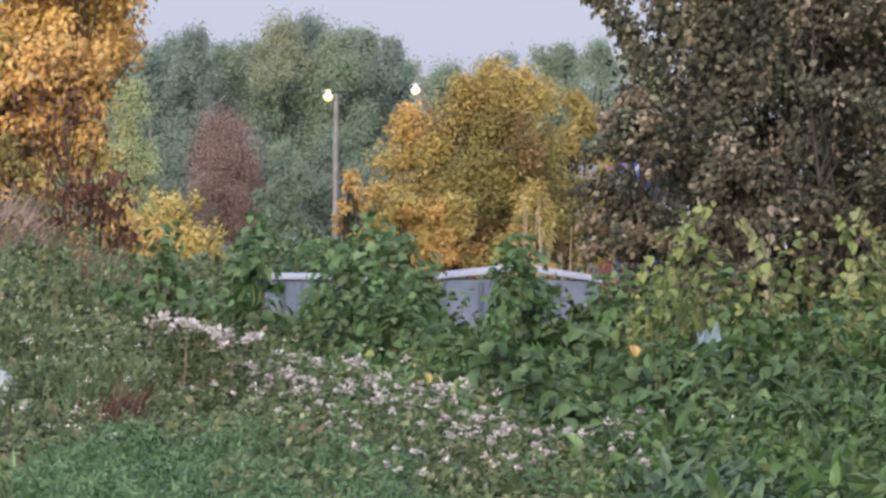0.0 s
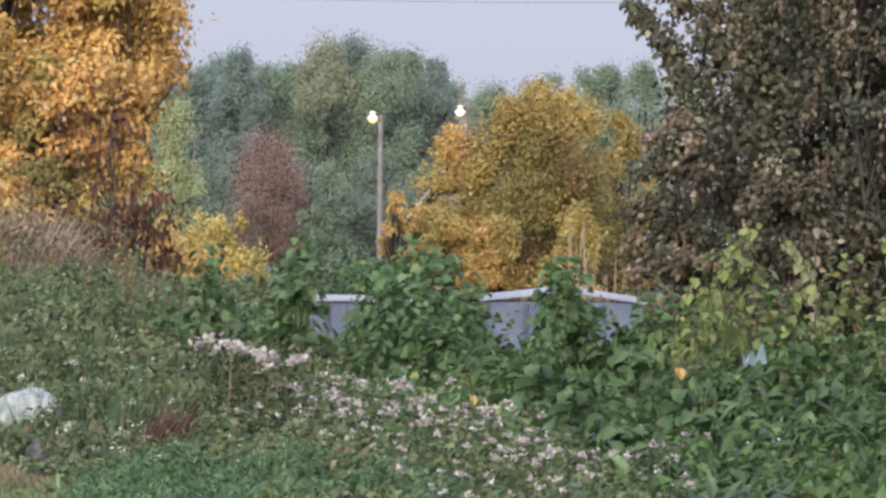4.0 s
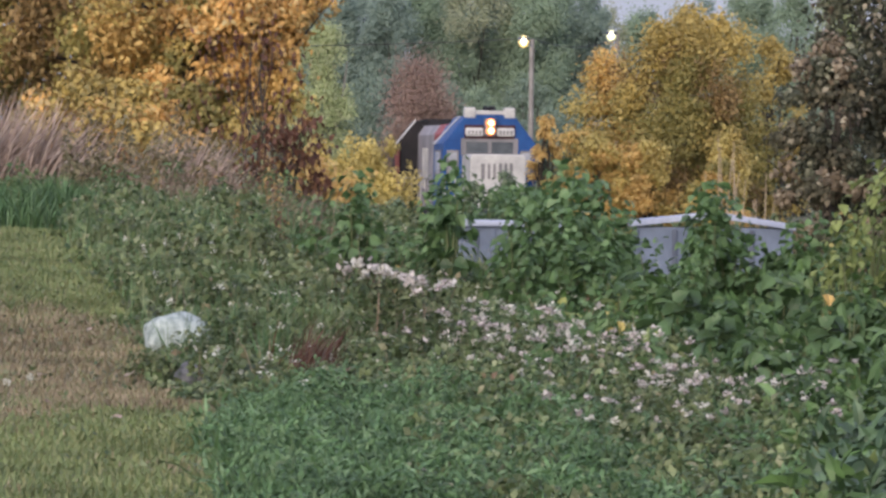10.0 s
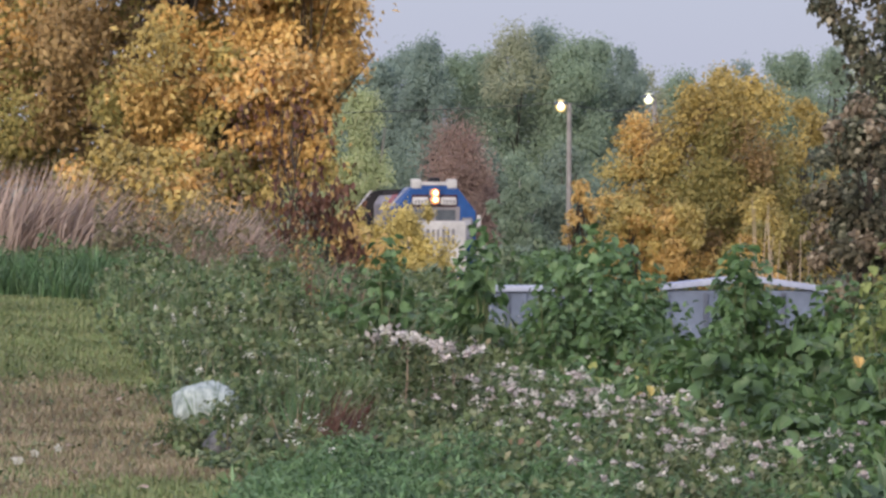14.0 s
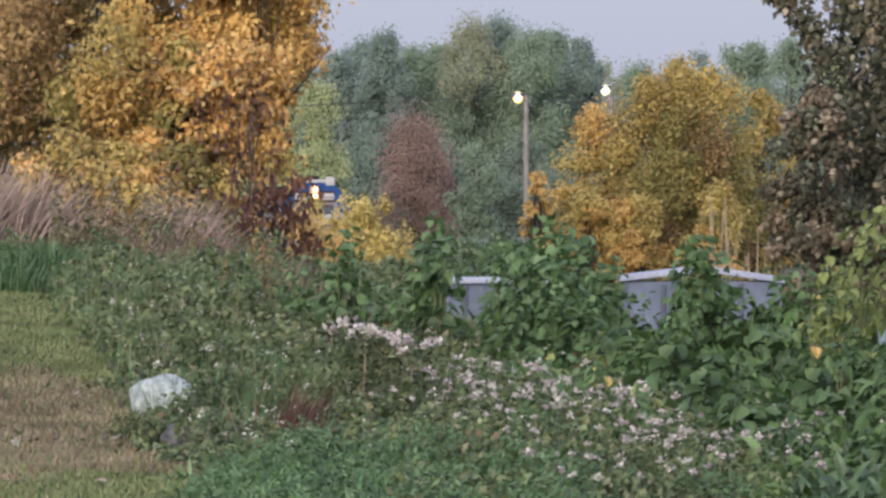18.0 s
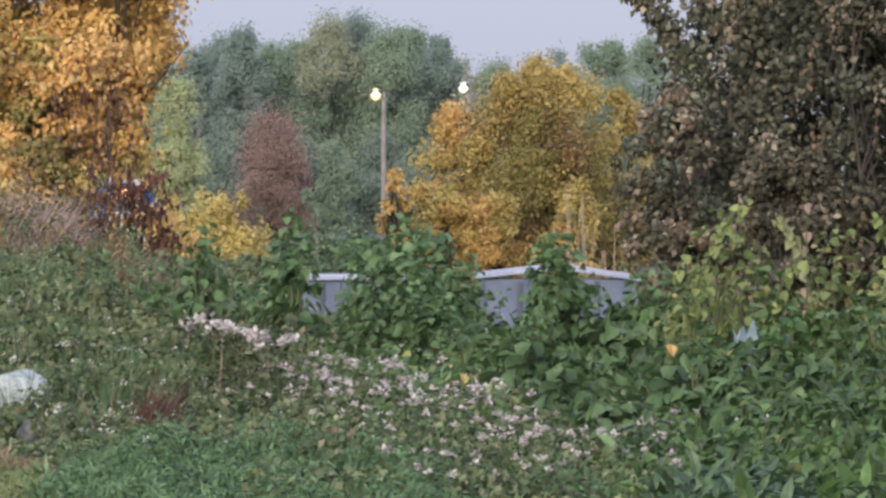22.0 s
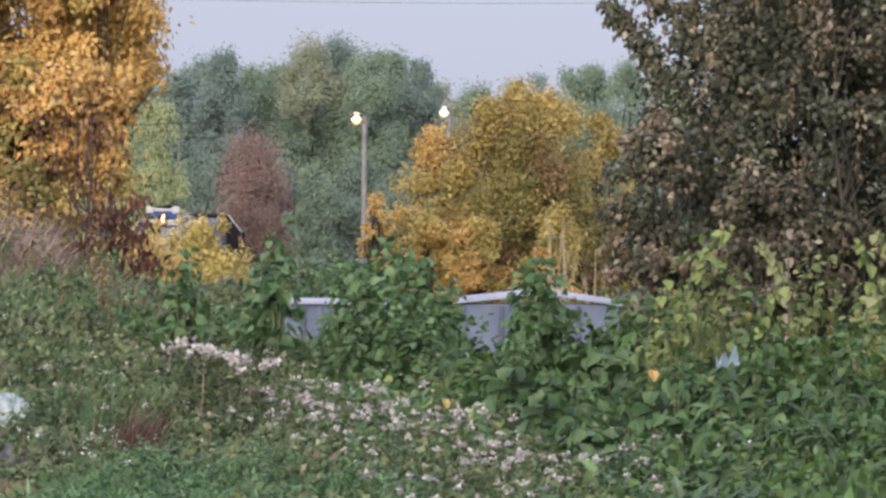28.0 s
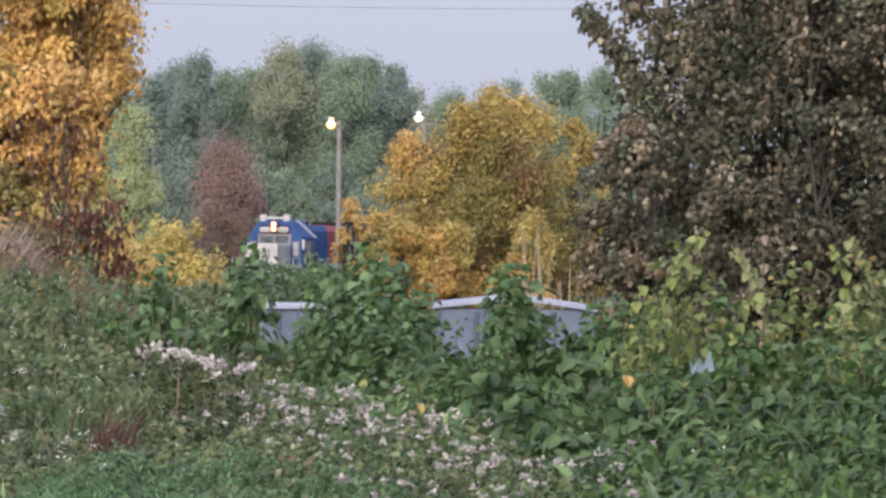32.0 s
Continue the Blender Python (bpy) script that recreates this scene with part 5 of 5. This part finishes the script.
weed_field("withered_weeds", 700, 0.0945, 0.106, 38, 42, 0.3, 0.4, 0.07, M_BRUSH, "withered brown leaves among the green", seed=92)

# grass blades standing through the weeds
x, y = region(rng, 22000, -0.06, 0.02, 48.5, 78)
keep = right_of_lawn(x, y) & (wave(x, y, 1.9, 0.8, 2.0) > -0.25) & ((x + 1.79) ** 2 + (y - 48.0) ** 2 > 0.2)
x, y = x[keep], y[keep]
stuff("rough_grass", [scattered(SLIM, on_ground(x, y, 0.05), rng.uniform(0.2, 0.5, len(x)), rng, (35, 88), width=0.035)], M_GRASS, "rough green grass blades standing through the weeds", "grass")

x, y = region(rng, 14000, -0.062, 0.006, 50, 80)
keep = right_of_lawn(x, y) & (wave(x, y, 2.3, 0.9, 1.0) > 0.1)
x, y = x[keep], y[keep]
stuff("rough_grass", [scattered(SLIM, on_ground(x, y, 0.16), rng.uniform(0.15, 0.4, len(x)), rng, (25, 85), width=0.05)], M_WEED, "grey-green grass blades standing in tufts on the bank", "grass")

# pale seed heads and withered tips over the bank
x, y = region(rng, 800, -0.058, 0.012, 46, 76)
keep = right_of_lawn(x, y) & (wave(x, y, 1.4, 0.7, 0.5) > -0.1)
x, y = x[keep], y[keep]
pos = on_ground(x, y, 0.0)
pos[:, 2] += np.interp(y, [46, 62, 76], [0.24, 0.46, 0.5]) * rng.uniform(0.75, 1.15, len(x))
pos = np.repeat(pos, 3, 0) + rng.normal(0, 0.012, (len(pos) * 3, 3))
stuff("seed_heads", [scattered(OVAL, pos, rng.uniform(0.02, 0.045, len(pos)), rng, (-20, 80), width=0.9)], M_SEED, "pale greenish seed heads over the weeds", "weeds")
pieces = []
for cx, cy, n in ((-3.0, 74, 200), (-2.35, 75, 240), (-1.85, 73, 170), (-1.25, 66, 120), (-3.5, 79, 220), (-2.8, 82, 260), (-0.7, 58, 70), (-0.35, 52, 80)):
    px, py = cx + rng.normal(0, 0.16, n), cy + rng.normal(0, 0.6, n)
    pieces.append(scattered(BLADE, on_ground(px, py, 0.1), rng.uniform(0.3, 0.75, n), rng, (30, 85), width=0.02, heading=-70, spread=80))
stuff("withered_stems", pieces, M_WITHERED, "mauve-brown withered stems among the weeds", "weeds")

# red stems low on the left
y = rng.normal(46.8, 0.7, 250)
x = -0.96 + 0.085 * rng.normal(0, 1, 250)
stuff("red_weeds", [scattered(BLADE, on_ground(x, y, 0.18) + np.stack([x * 0, x * 0, rng.uniform(-0.08, 0.13, len(x))], 1), rng.uniform(0.15, 0.42, len(x)), rng, (30, 75), width=0.03, heading=-85, spread=60)], M_REDSTEM, "dull red dying stems in the grass", "weeds")

# thin dry stalks standing in the weeds
x, y = region(rng, 180, -0.05, 0.03, 42, 74)
keep = x / y > lawn_edge(y) + 0.002
x, y = x[keep], y[keep]
stuff("dry_stems", [scattered(BLADE, on_ground(x, y, 0.1), rng.uniform(0.25, 0.6, len(x)), rng, (55, 88), width=0.02)], M_DRY, "thin dry stalks standing in the weeds", "weeds")

# pink-tan reeds before the golden tree
pieces = []
for cx, cy, n, tall, head in ((-5.95, 88, 300, 1.5, -65), (-5.35, 88, 260, 1.45, -60), (-4.7, 88, 30, 1.3, -62), (-4.1, 86, 36, 1.2, -66), (-3.7, 86, 50, 1.25, -62), (-3.3, 84.5, 230, 1.1, -72), (-3.05, 84.5, 120, 0.9, -70), (-6.8, 89, 380, 1.6, -60)):
    n = int(1.7 * n)
    px, py = cx + rng.normal(0, 0.17, n), cy + rng.normal(0, 0.5, n)
    pieces.append(scattered(BLADE, on_ground(px, py), rng.uniform(0.6, 1.25, n) * tall, rng, (36, 80), width=0.02, heading=head, spread=42))
stuff("dry_reeds", pieces, M_REED, "dry pinkish-tan reeds leaning over", "reeds")

# bare pale stalks under the golden bush
for k in range(18):
    bx, by = 4.1 + rng.uniform(0, 0.95), 104 + rng.uniform(-1, 1)
    h = rng.uniform(0.9, 2.0)
    lean = rng.normal(0, 0.11)
    ob = part("dry_stalk", fast_mesh("dry_stalk", *tube([(0, 0, 0), (lean * 0.4, 0, h * 0.5), (lean, 0, h)], [0.014, 0.011, 0.005], 5), True), M_DRYSTEM)
    ob.location = (bx, by, float(ground_z(bx, by)) - 0.02)
    tagged(ob, "bare pale dry stalk below the golden bush", "stalk", "dry stalks")


# ---- single tall plants ----
def leafy_plant(name, height, spread, leaf, n, mat, label, category, group, seed, shape=HEART, big=8):
    """One weed: stem, leaf mass and a dozen large leaves of their own."""
    r = np.random.default_rng(seed)
    p = thing(name, 0, 0, 0, label, category, group)
    for k in range(3):
        a = r.uniform(0, 6.28)
        o = 0.35 * spread * np.array([math.cos(a), math.sin(a)])
        part("stem", fast_mesh("stem", *tube([(0, 0, 0), (*(o * 0.5), height * 0.5), (*o, height * r.uniform(0.6, 0.85))], [0.014, 0.011, 0.005], 5), True), M_STEM, p)
    h = r.uniform(0.12, 1.0, n)
    a, q = r.uniform(0, 6.28, n), r.uniform(0.2, 1, n) * spread * (1.05 - 0.6 * h)
    pos = np.stack([q * np.cos(a), q * np.sin(a), h * height], 1)
    part("foliage", fast_mesh("foliage", *scattered(shape, pos, r.uniform(0.65, 1.2, n) * leaf * (1.1 - 0.4 * h), r, face=np.stack([np.cos(a), np.sin(a), 0.4 + h], 1), loose=0.45)), mat, p)
    one = [fast_mesh("leaf", *scattered(shape, np.zeros((1, 3)), leaf * s, r, (-50, -10), heading=0, spread=5)) for s in (0.75, 1.0)]
    for me in one:
        me.materials.append(mat)
    for k in range(big):
        u, a = r.uniform(0.25, 0.98), r.uniform(0, 360)
        q = spread * (1.0 - 0.55 * u) * 0.8
        lf = new("leaf", one[k % 2])
        lf.parent = p
        lf.matrix_basis = pose(q * math.sin(radians(-a)), q * math.cos(radians(a)), u * height, r.uniform(-20, 20), r.uniform(-20, 20), a)
    return p


def planted(kind, spots):
    """Copies of the plants in kind at (x, y, scale); the first ones are the originals. A gap is left before the small metal box."""
    spots = [s for s in spots if not (0.0018 < s[0] / s[1] < 0.0082 and 53 < s[1] < 66.6 and s[2] > 0.3)]
    for k, (px, py, s) in enumerate(spots):
        src = kind[k % len(kind)]
        m = pose(px, py, float(ground_z(px, py)) - 0.02, 0, 0, 67.0 * k) @ Matrix.Diagonal((s, s, s, 1))
        if k < len(kind):
            src.matrix_basis = m
        else:
            c = copy_thing(src, Matrix.Identity(4))
            c.matrix_basis = m


tall_kinds = [leafy_plant("tall_weed", 1.34, 0.36, 0.14, 120, M_BROAD, "tall dark green broad-leaved weed before the metal boxes", "weed", "tall weeds", 100 + k) for k in range(4)]
planted(tall_kinds, [(1.15, 58, 1.05), (0.85, 58.5, 0.95), (1.45, 58, 0.92), (0.5, 59, 0.62), (0.11, 60, 1.14), (-0.12, 61, 0.82), (-0.8, 60, 0.98), (0.35, 60.5, 0.55), (-0.45, 61, 0.6), (1.75, 57, 0.72),
                     (2.28, 58, 0.95), (2.15, 57, 0.72), (2.6, 57.5, 0.7), (1.0, 56.5, 0.78), (1.3, 56, 0.7), (0.7, 57, 0.72), (3.0, 58, 0.75), (-1.2, 61, 0.66), (0.3, 58, 0.66), (2.0, 56, 0.62), (-0.3, 58.5, 0.62), (3.3, 59, 0.8), (1.6, 60, 0.8),
                     (1.05, 58.3, 1.12), (1.25, 58.6, 1.0), (0.95, 57.6, 0.92), (0.65, 58.2, 0.9), (1.38, 57.4, 0.84), (2.35, 58.6, 0.88), (2.22, 58.2, 0.8), (0.05, 60.4, 0.92), (0.3, 59.6, 0.55), (-0.75, 60.4, 0.86), (0.4, 59.4, 0.55), (1.1, 57, 0.86), (2.3, 57.6, 1.05), (2.42, 57.8, 0.95), (2.2, 57.9, 0.98), (0.8, 57.9, 1.0), (1.2, 57.6, 1.05), (0.6, 57.4, 0.85)])
shrub_kinds = [leafy_plant("turning_shrub", 1.25, 0.3, 0.105, 84, M_YELLOWGREEN, "yellow-green shrub with leaves turning pale", "shrub", "turning shrubs", 120 + k, big=14) for k in range(3)]
planted([copy_thing(t, Matrix.Identity(4)) for t in tall_kinds[:3]], [(0.05, 60.2, 1.1), (0.17, 69.0, 0.86), (0.02, 69.6, 0.72), (0.33, 69.4, 0.62)])
planted(shrub_kinds, [(3.25, 54, 1.0), (3.42, 54.5, 1.22), (3.58, 55, 1.32), (3.1, 54.5, 0.8), (3.7, 54.5, 1.1), (4.1, 54, 0.8), (4.35, 54.5, 1.1), (4.5, 55, 1.2), (4.7, 54, 0.95), (4.95, 54.5, 1.25), (5.15, 55, 1.1), (5.4, 55.5, 1.2), (4.25, 53.5, 0.75), (4.8, 53.5, 0.85), (3.9, 55.5, 0.85), (1.38, 55.2, 0.55), (1.52, 55.4, 0.5)])
leafy_kinds = [leafy_plant("green_shrub", 1.2, 0.38, 0.15, 80, M_BROAD_LIGHT, "bright green leafy shrub among the weeds", "shrub", "green shrubs", 130 + k) for k in range(3)]
planted(leafy_kinds, [(3.3, 53, 0.7), (3.9, 53, 0.85), (4.5, 52.5, 0.8), (4.9, 53, 0.9), (3.6, 52, 0.68), (4.2, 51.5, 0.66), (4.9, 51.5, 0.7), (5.3, 53, 0.85), (3.95, 56, 0.95), (4.9, 56, 1.0), (5.6, 55, 1.0), (3.0, 56, 0.8), (3.45, 57, 0.9), (3.7, 53, 0.7), (4.2, 53, 0.75), (5.1, 52.5, 0.75), (5.5, 54, 0.9)])


planted([leafy_plant("low_weed", 1.34, 0.5, 0.24, 60, M_BROAD, "low dark green weed at the foot of the metal box", "weed", "weeds by the metal box", 140 + k, big=6) for k in range(2)],
        [(0.3, 62.6, 0.38), (0.48, 62.2, 0.34), (0.62, 62.8, 0.37), (0.78, 62.3, 0.39), (0.92, 62.7, 0.36), (1.05, 62.4, 0.42), (0.4, 62.0, 0.31)])


def arching_shoot(x, y, reach, height, bend, n, leaf, mat, label, seed):
    """A long shoot that rises and bows over, with pairs of leaves hanging from it."""
    r = np.random.default_rng(seed)
    gz = float(ground_z(x, y))
    shoot = thing("bramble_shoot", x, y, gz - 0.02, label, "shoot", "arching shoots")
    u = np.linspace(0, 1, 9)
    line = np.stack([reach * u ** 1.6, 0.1 * np.sin(3 * u), height * (1.0 + bend) * u - height * bend * u ** 3], 1)
    part("stem", fast_mesh("shoot_stem", *tube(line, np.linspace(0.012, 0.004, 9), 5), True), M_STEM, shoot)
    one = [fast_mesh("leaf", *scattered(HEART, np.zeros((1, 3)), leaf * k, r, (-75, -45), width=1.15, heading=0, spread=5)) for k in (0.7, 1.0, 1.2)]
    for me in one:
        me.materials.append(mat)
    for k in range(n):
        v = 0.3 + 0.7 * (k + r.uniform(0, 0.8)) / n
        lf = new("leaf", one[int(r.integers(0, 3))])
        lf.parent = shoot
        lf.matrix_basis = pose(*(np.array([np.interp(v, u, line[:, i]) for i in range(3)]) + r.normal(0, 0.015, 3)), r.uniform(-15, 15), r.uniform(-15, 15), 180 * (k % 2) + r.uniform(-70, 70))


for x, y, reach, height, bend, n, leaf, mat, seed in (
        (3.08, 54, 0.62, 1.75, 0.35, 24, 0.09, M_YELLOWGREEN, 1), (3.0, 54.5, 0.2, 1.35, 0.1, 12, 0.09, M_YELLOWGREEN, 2), (4.3, 54, -0.4, 1.62, 0.4, 24, 0.095, M_SHOOT, 3), (4.2, 54.6, -0.02, 1.78, 0.1, 9, 0.08, M_REED, 4),
        (4.95, 54, -0.25, 1.65, 0.4, 24, 0.095, M_YELLOWGREEN, 5), (5.25, 54.5, -0.4, 1.7, 0.5, 24, 0.09, M_SHOOT, 6), (4.6, 53.5, 0.3, 1.35, 0.5, 20, 0.09, M_SHOOT, 7), (3.75, 53.6, 0.3, 1.25, 0.4, 20, 0.09, M_YELLOWGREEN, 8), (5.4, 53.6, -0.3, 1.4, 0.4, 20, 0.09, M_SHOOT, 9)):
    arching_shoot(x, y, reach, height, bend, n, leaf, mat, "arching shoot with hanging %s leaves" % {M_YELLOWGREEN: "yellow-green", M_SHOOT: "pale green", M_REED: "pale brown"}[mat], 230 + seed)


# broad-leaved weeds filling the slope, and nettles before the boxes
low_kinds = [leafy_plant("broad_weed", 0.62, 0.32, 0.17, 56, M_BROAD_LIGHT if k % 2 else M_BROAD, "broad-leaved green weed in the dense patch", "weed", "broad-leaved weeds", 160 + k, shape=HEART if k == 0 else LONG) for k in range(5)]
spots = []
for k in range(150):
    py = rng.uniform(35, 60)
    px = rng.uniform(np.interp(py, [35, 44, 50, 60], [0.052, 0.045, 0.026, 0.012]), 0.1) * py
    spots.append((px, py, np.interp(py, [35, 46, 60], [0.55, 0.85, 1.15]) * rng.uniform(0.7, 1.3)))
spots += [(3.42, 50.4, 1.22), (3.55, 50.2, 1.25), (3.3, 50.6, 1.15), (3.66, 50.5, 1.2)]
planted(low_kinds, spots)
nettle_kinds = [leafy_plant("nettle", 0.8, 0.26, 0.1, 90, M_BROAD, "dark green nettle-like weed on the bank", "weed", "nettles", 170 + k, OVAL) for k in range(4)]
spots = []
for k in range(70):
    py = rng.uniform(56, 72)
    px = rng.uniform(-0.028, 0.028) * py
    spots.append((px, py, rng.uniform(0.4, 1.1) * (0.66 if px < 0 else 0.72)))
for k in range(40):
    py = rng.uniform(74, 90)
    spots.append((rng.uniform(-0.075, -0.022) * py, py, rng.uniform(0.4, 1.05)))
for k in range(26):
    py = rng.uniform(69.5, 76)
    b = rng.uniform(-0.006, 0.02)
    spots.append((b * py, py, rng.uniform(0.85, 1.2) if b > 0.0075 else rng.uniform(0.4, 0.7)))
for k in range(46):
    py = rng.uniform(69.5, 77)
    b = rng.uniform(0.002, 0.017)
    spots.append((b * py, py, rng.uniform(1.05, 1.4) if b > 0.0075 else rng.uniform(0.5, 0.85)))
spots = [s for s in spots if not (63.6 < s[1] < 68 and 0.0 < s[0] < 3.5)]
planted(nettle_kinds, spots)


# weeds that grow round the boulder
planted([leafy_plant("nettle", 0.36, 0.17, 0.06, 110, M_WEED, "low grey-green weed growing round the boulder", "weed", "weeds by the boulder", 180 + k, OVAL, 4) for k in range(3)],
        [(-1.7, 49.3, 1.3), (-1.8, 49.25, 1.05), (-1.9, 49.3, 0.95), (-1.6, 49.4, 1.1), (-2.02, 49.2, 0.6), (-2.2, 49.35, 0.55), (-1.66, 49.7, 1.2), (-1.5, 49.6, 1.2), (-1.92, 49.1, 0.8), (-1.8, 49.15, 0.95), (-2.1, 49.2, 0.7), (-1.75, 49.0, 0.8), (-2.15, 49.1, 0.75), (-2.0, 49.0, 0.8), (-1.88, 48.9, 0.75), (-2.28, 49.3, 0.6), (-2.08, 48.9, 0.65)])


# single weeds standing out of the tangle on the bank
bank_rng = np.random.default_rng(210)
spots = []
for k in range(34):
    py = bank_rng.uniform(50, 76)
    spots.append((bank_rng.uniform(float(lawn_edge(py)) + 0.004, -0.002) * py, py, bank_rng.uniform(0.55, 1.15)))
planted([leafy_plant("bank_weed", 0.62, 0.2, 0.075, 110, M_WEED if k != 1 else M_BROAD, "grey-green leafy weed standing on the bank", "weed", "weeds on the bank", 200 + k, LONG if k == 2 else OVAL, 6) for k in range(4)], spots)


# withered stalks on the bank
planted([leafy_plant("withered_weed", 0.9, 0.14, 0.08, 60, M_BRONZE if k else M_MAROON, "withered brown weed standing on the bank", "weed", "withered weeds", 190 + k, OVAL, 4) for k in range(2)],
        [(-1.76, 70, 1.0), (-1.7, 69, 0.8), (-2.4, 73, 0.8), (-3.3, 78, 1.0), (-0.9, 63, 0.75), (-2.0, 66, 0.6), (-3.9, 82, 1.1), (-2.9, 84, 1.0), (1.18, 55.6, 0.55), (1.3, 55.4, 0.5), (-1.62, 66, 0.7), (-1.85, 71, 1.05), (-2.1, 72, 0.85), (-1.3, 60, 0.6), (-0.6, 57, 0.6), (-2.7, 76, 0.9), (-1.5, 64, 0.6)])


# weeds with a few large yellow and orange leaves
for hue, m, spots in (("yellow", M_YELLOW, [(1.29, 50, 0.78), (1.4, 50.4, 0.7), (1.22, 50.6, 0.66), (2.4, 53, 0.9)]), ("orange", M_ORANGE, [(2.93, 52, 1.16), (3.02, 50.2, 0.9), (2.06, 52, 0.82), (3.2, 51.5, 0.95), (-0.42, 57.5, 0.8)])):
    planted([leafy_plant("yellowing_weed", 0.8, 0.07, 0.12, 2, m, "weed with a few large %s leaves on bare stems" % hue, "weed", "yellowing weeds", 220 + k, HEART, 2) for k in range(2)], spots)


# ---- asters ----
def aster_plant(seed, w=0.34, heads=4):
    r = np.random.default_rng(seed)
    p = thing("aster", 0, 0, 0, "aster clump with pale pinkish-white blossoms", "flower", "asters")
    h = 0.55
    n = 90
    u = r.uniform(0.1, 0.9, n)
    a, q = r.uniform(0, 6.28, n), r.uniform(0, 1, n) * max(w, 0.2)
    part("foliage", fast_mesh("aster_foliage", *scattered(OVAL, np.stack([q * np.cos(a), q * np.sin(a), u * h], 1), r.uniform(0.04, 0.08, n), r, (-20, 70), width=0.7)), M_WEED, p)
    for k in range(heads):
        a, q = r.uniform(0, 6.28), r.uniform(0.2, 1.1) * w
        top = np.array([q * math.cos(a), q * math.sin(a), h * (r.uniform(0.7, 1.06) if w > 0.1 else r.uniform(0.92, 1.02))])
        part("stem", fast_mesh("aster_stem", *tube([(0, 0, 0), top * np.array([0.6, 0.6, 0.5]), top], [0.004, 0.003, 0.002], 4)), M_STEM, p)
        m = 15
        pos = top + r.normal(0, 1, (m, 3)) * np.array([0.014, 0.014, 0.009])
        part("blossom", fast_mesh("blossom", *scattered(OVAL, pos, r.uniform(0.028, 0.048, m), r, (-10, 75), width=1.3)), M_PETAL, p)
    return p


aster_kinds = [aster_plant(140 + k) for k in range(5)]
row_kinds = [aster_plant(150 + k, 0.1, 2) for k in range(3)]
spots = []
for k in range(11):
    ax, ay = -0.66 + 0.065 * k + rng.normal(0, 0.03), 51.2 + rng.normal(0, 0.15)
    spots.append((ax, ay, (0.89 - 0.013 * k + rng.normal(0, 0.025) - float(ground_z(ax, ay))) / 0.55))
planted(row_kinds, spots)
spots = []
for k in range(27):
    u = k / 26
    ax = np.interp(u, [0, 0.3, 0.6, 1.0], [0.0, 0.6, 1.3, 2.6]) + rng.normal(0, 0.2 + 0.3 * u)
    ay = np.interp(u, [0, 0.3, 0.6, 1.0], [50.6, 49.5, 46.5, 40.5]) + rng.normal(0, 1.2)
    spots.append((ax, ay, np.interp(u, [0, 0.25, 0.6, 1.0], [1.0, 0.9, 0.74, 0.64]) * rng.uniform(0.9, 1.1)))
for k in range(14):
    u = rng.uniform(0.0, 0.6)
    spots.append((np.interp(u, [0, 0.3, 0.6], [0.1, 0.6, 1.3]) + rng.normal(0, 0.16), np.interp(u, [0, 0.3, 0.6], [50.2, 49, 46.2]) + rng.normal(0, 0.8), rng.uniform(0.75, 0.95)))
for k in range(26):
    ay = rng.uniform(36, 45)
    spots.append((rng.uniform(0.02, 0.058) * ay, ay, rng.uniform(0.62, 0.85)))
planted(aster_kinds, spots)

# small white flowers strewn through the weeds
x, y = region(rng, 190, -0.05, 0.035, 42, 62)
pos = on_ground(x, y, 0.0)
pos[:, 2] += np.interp(y, [36, 46, 62], [0.22, 0.34, 0.52]) * rng.uniform(0.7, 1.1, len(x))
pos = np.repeat(pos, 6, 0) + rng.normal(0, 0.014, (len(pos) * 6, 3))
keep = np.repeat((x / y > lawn_edge(y) + 0.002) | (rng.random(len(x)) < 0.06), 6)
stuff("small_flowers", [scattered(OVAL, pos[keep], rng.uniform(0.02, 0.04, keep.sum()), rng, (0, 70), width=1.2)], M_WHITE_FLOWER, "small white flowers strewn through the weeds", "flowers")


# pale seed heads on the mown strip
for sx, sy, sh in ((-3.02, 46.7, 0.1), (-3.06, 45.7, 0.09), (-2.9, 47.3, 0.11), (-3.1, 45.9, 0.08)):
    clock = thing("dandelion", sx, sy, float(ground_z(sx, sy)), "white dandelion seed head on the mown strip", "flower", "dandelions")
    part("stem", fast_mesh("dandelion_stem", *tube([(0, 0, 0), (0.005, 0, sh * 0.5), (0, 0, sh)], [0.004, 0.003, 0.003], 5), True), M_STEM, clock)
    tufts = unit(rng.normal(size=(60, 3)))
    part("seed_head", fast_mesh("seed_head", *scattered(OVAL, tufts * 0.022 + np.array([0, 0, sh + 0.02]), 0.02, rng, face=tufts, loose=0.6)), M_WHITE_FLOWER, clock, "round white tuft")


def motions():
    """The train backs slowly away round the bend, the whole clip long."""
    times = [0.5 * k for k in range(65)]
    walk(locomotive, [(t, track_pose(t)) for t in times])


motions()
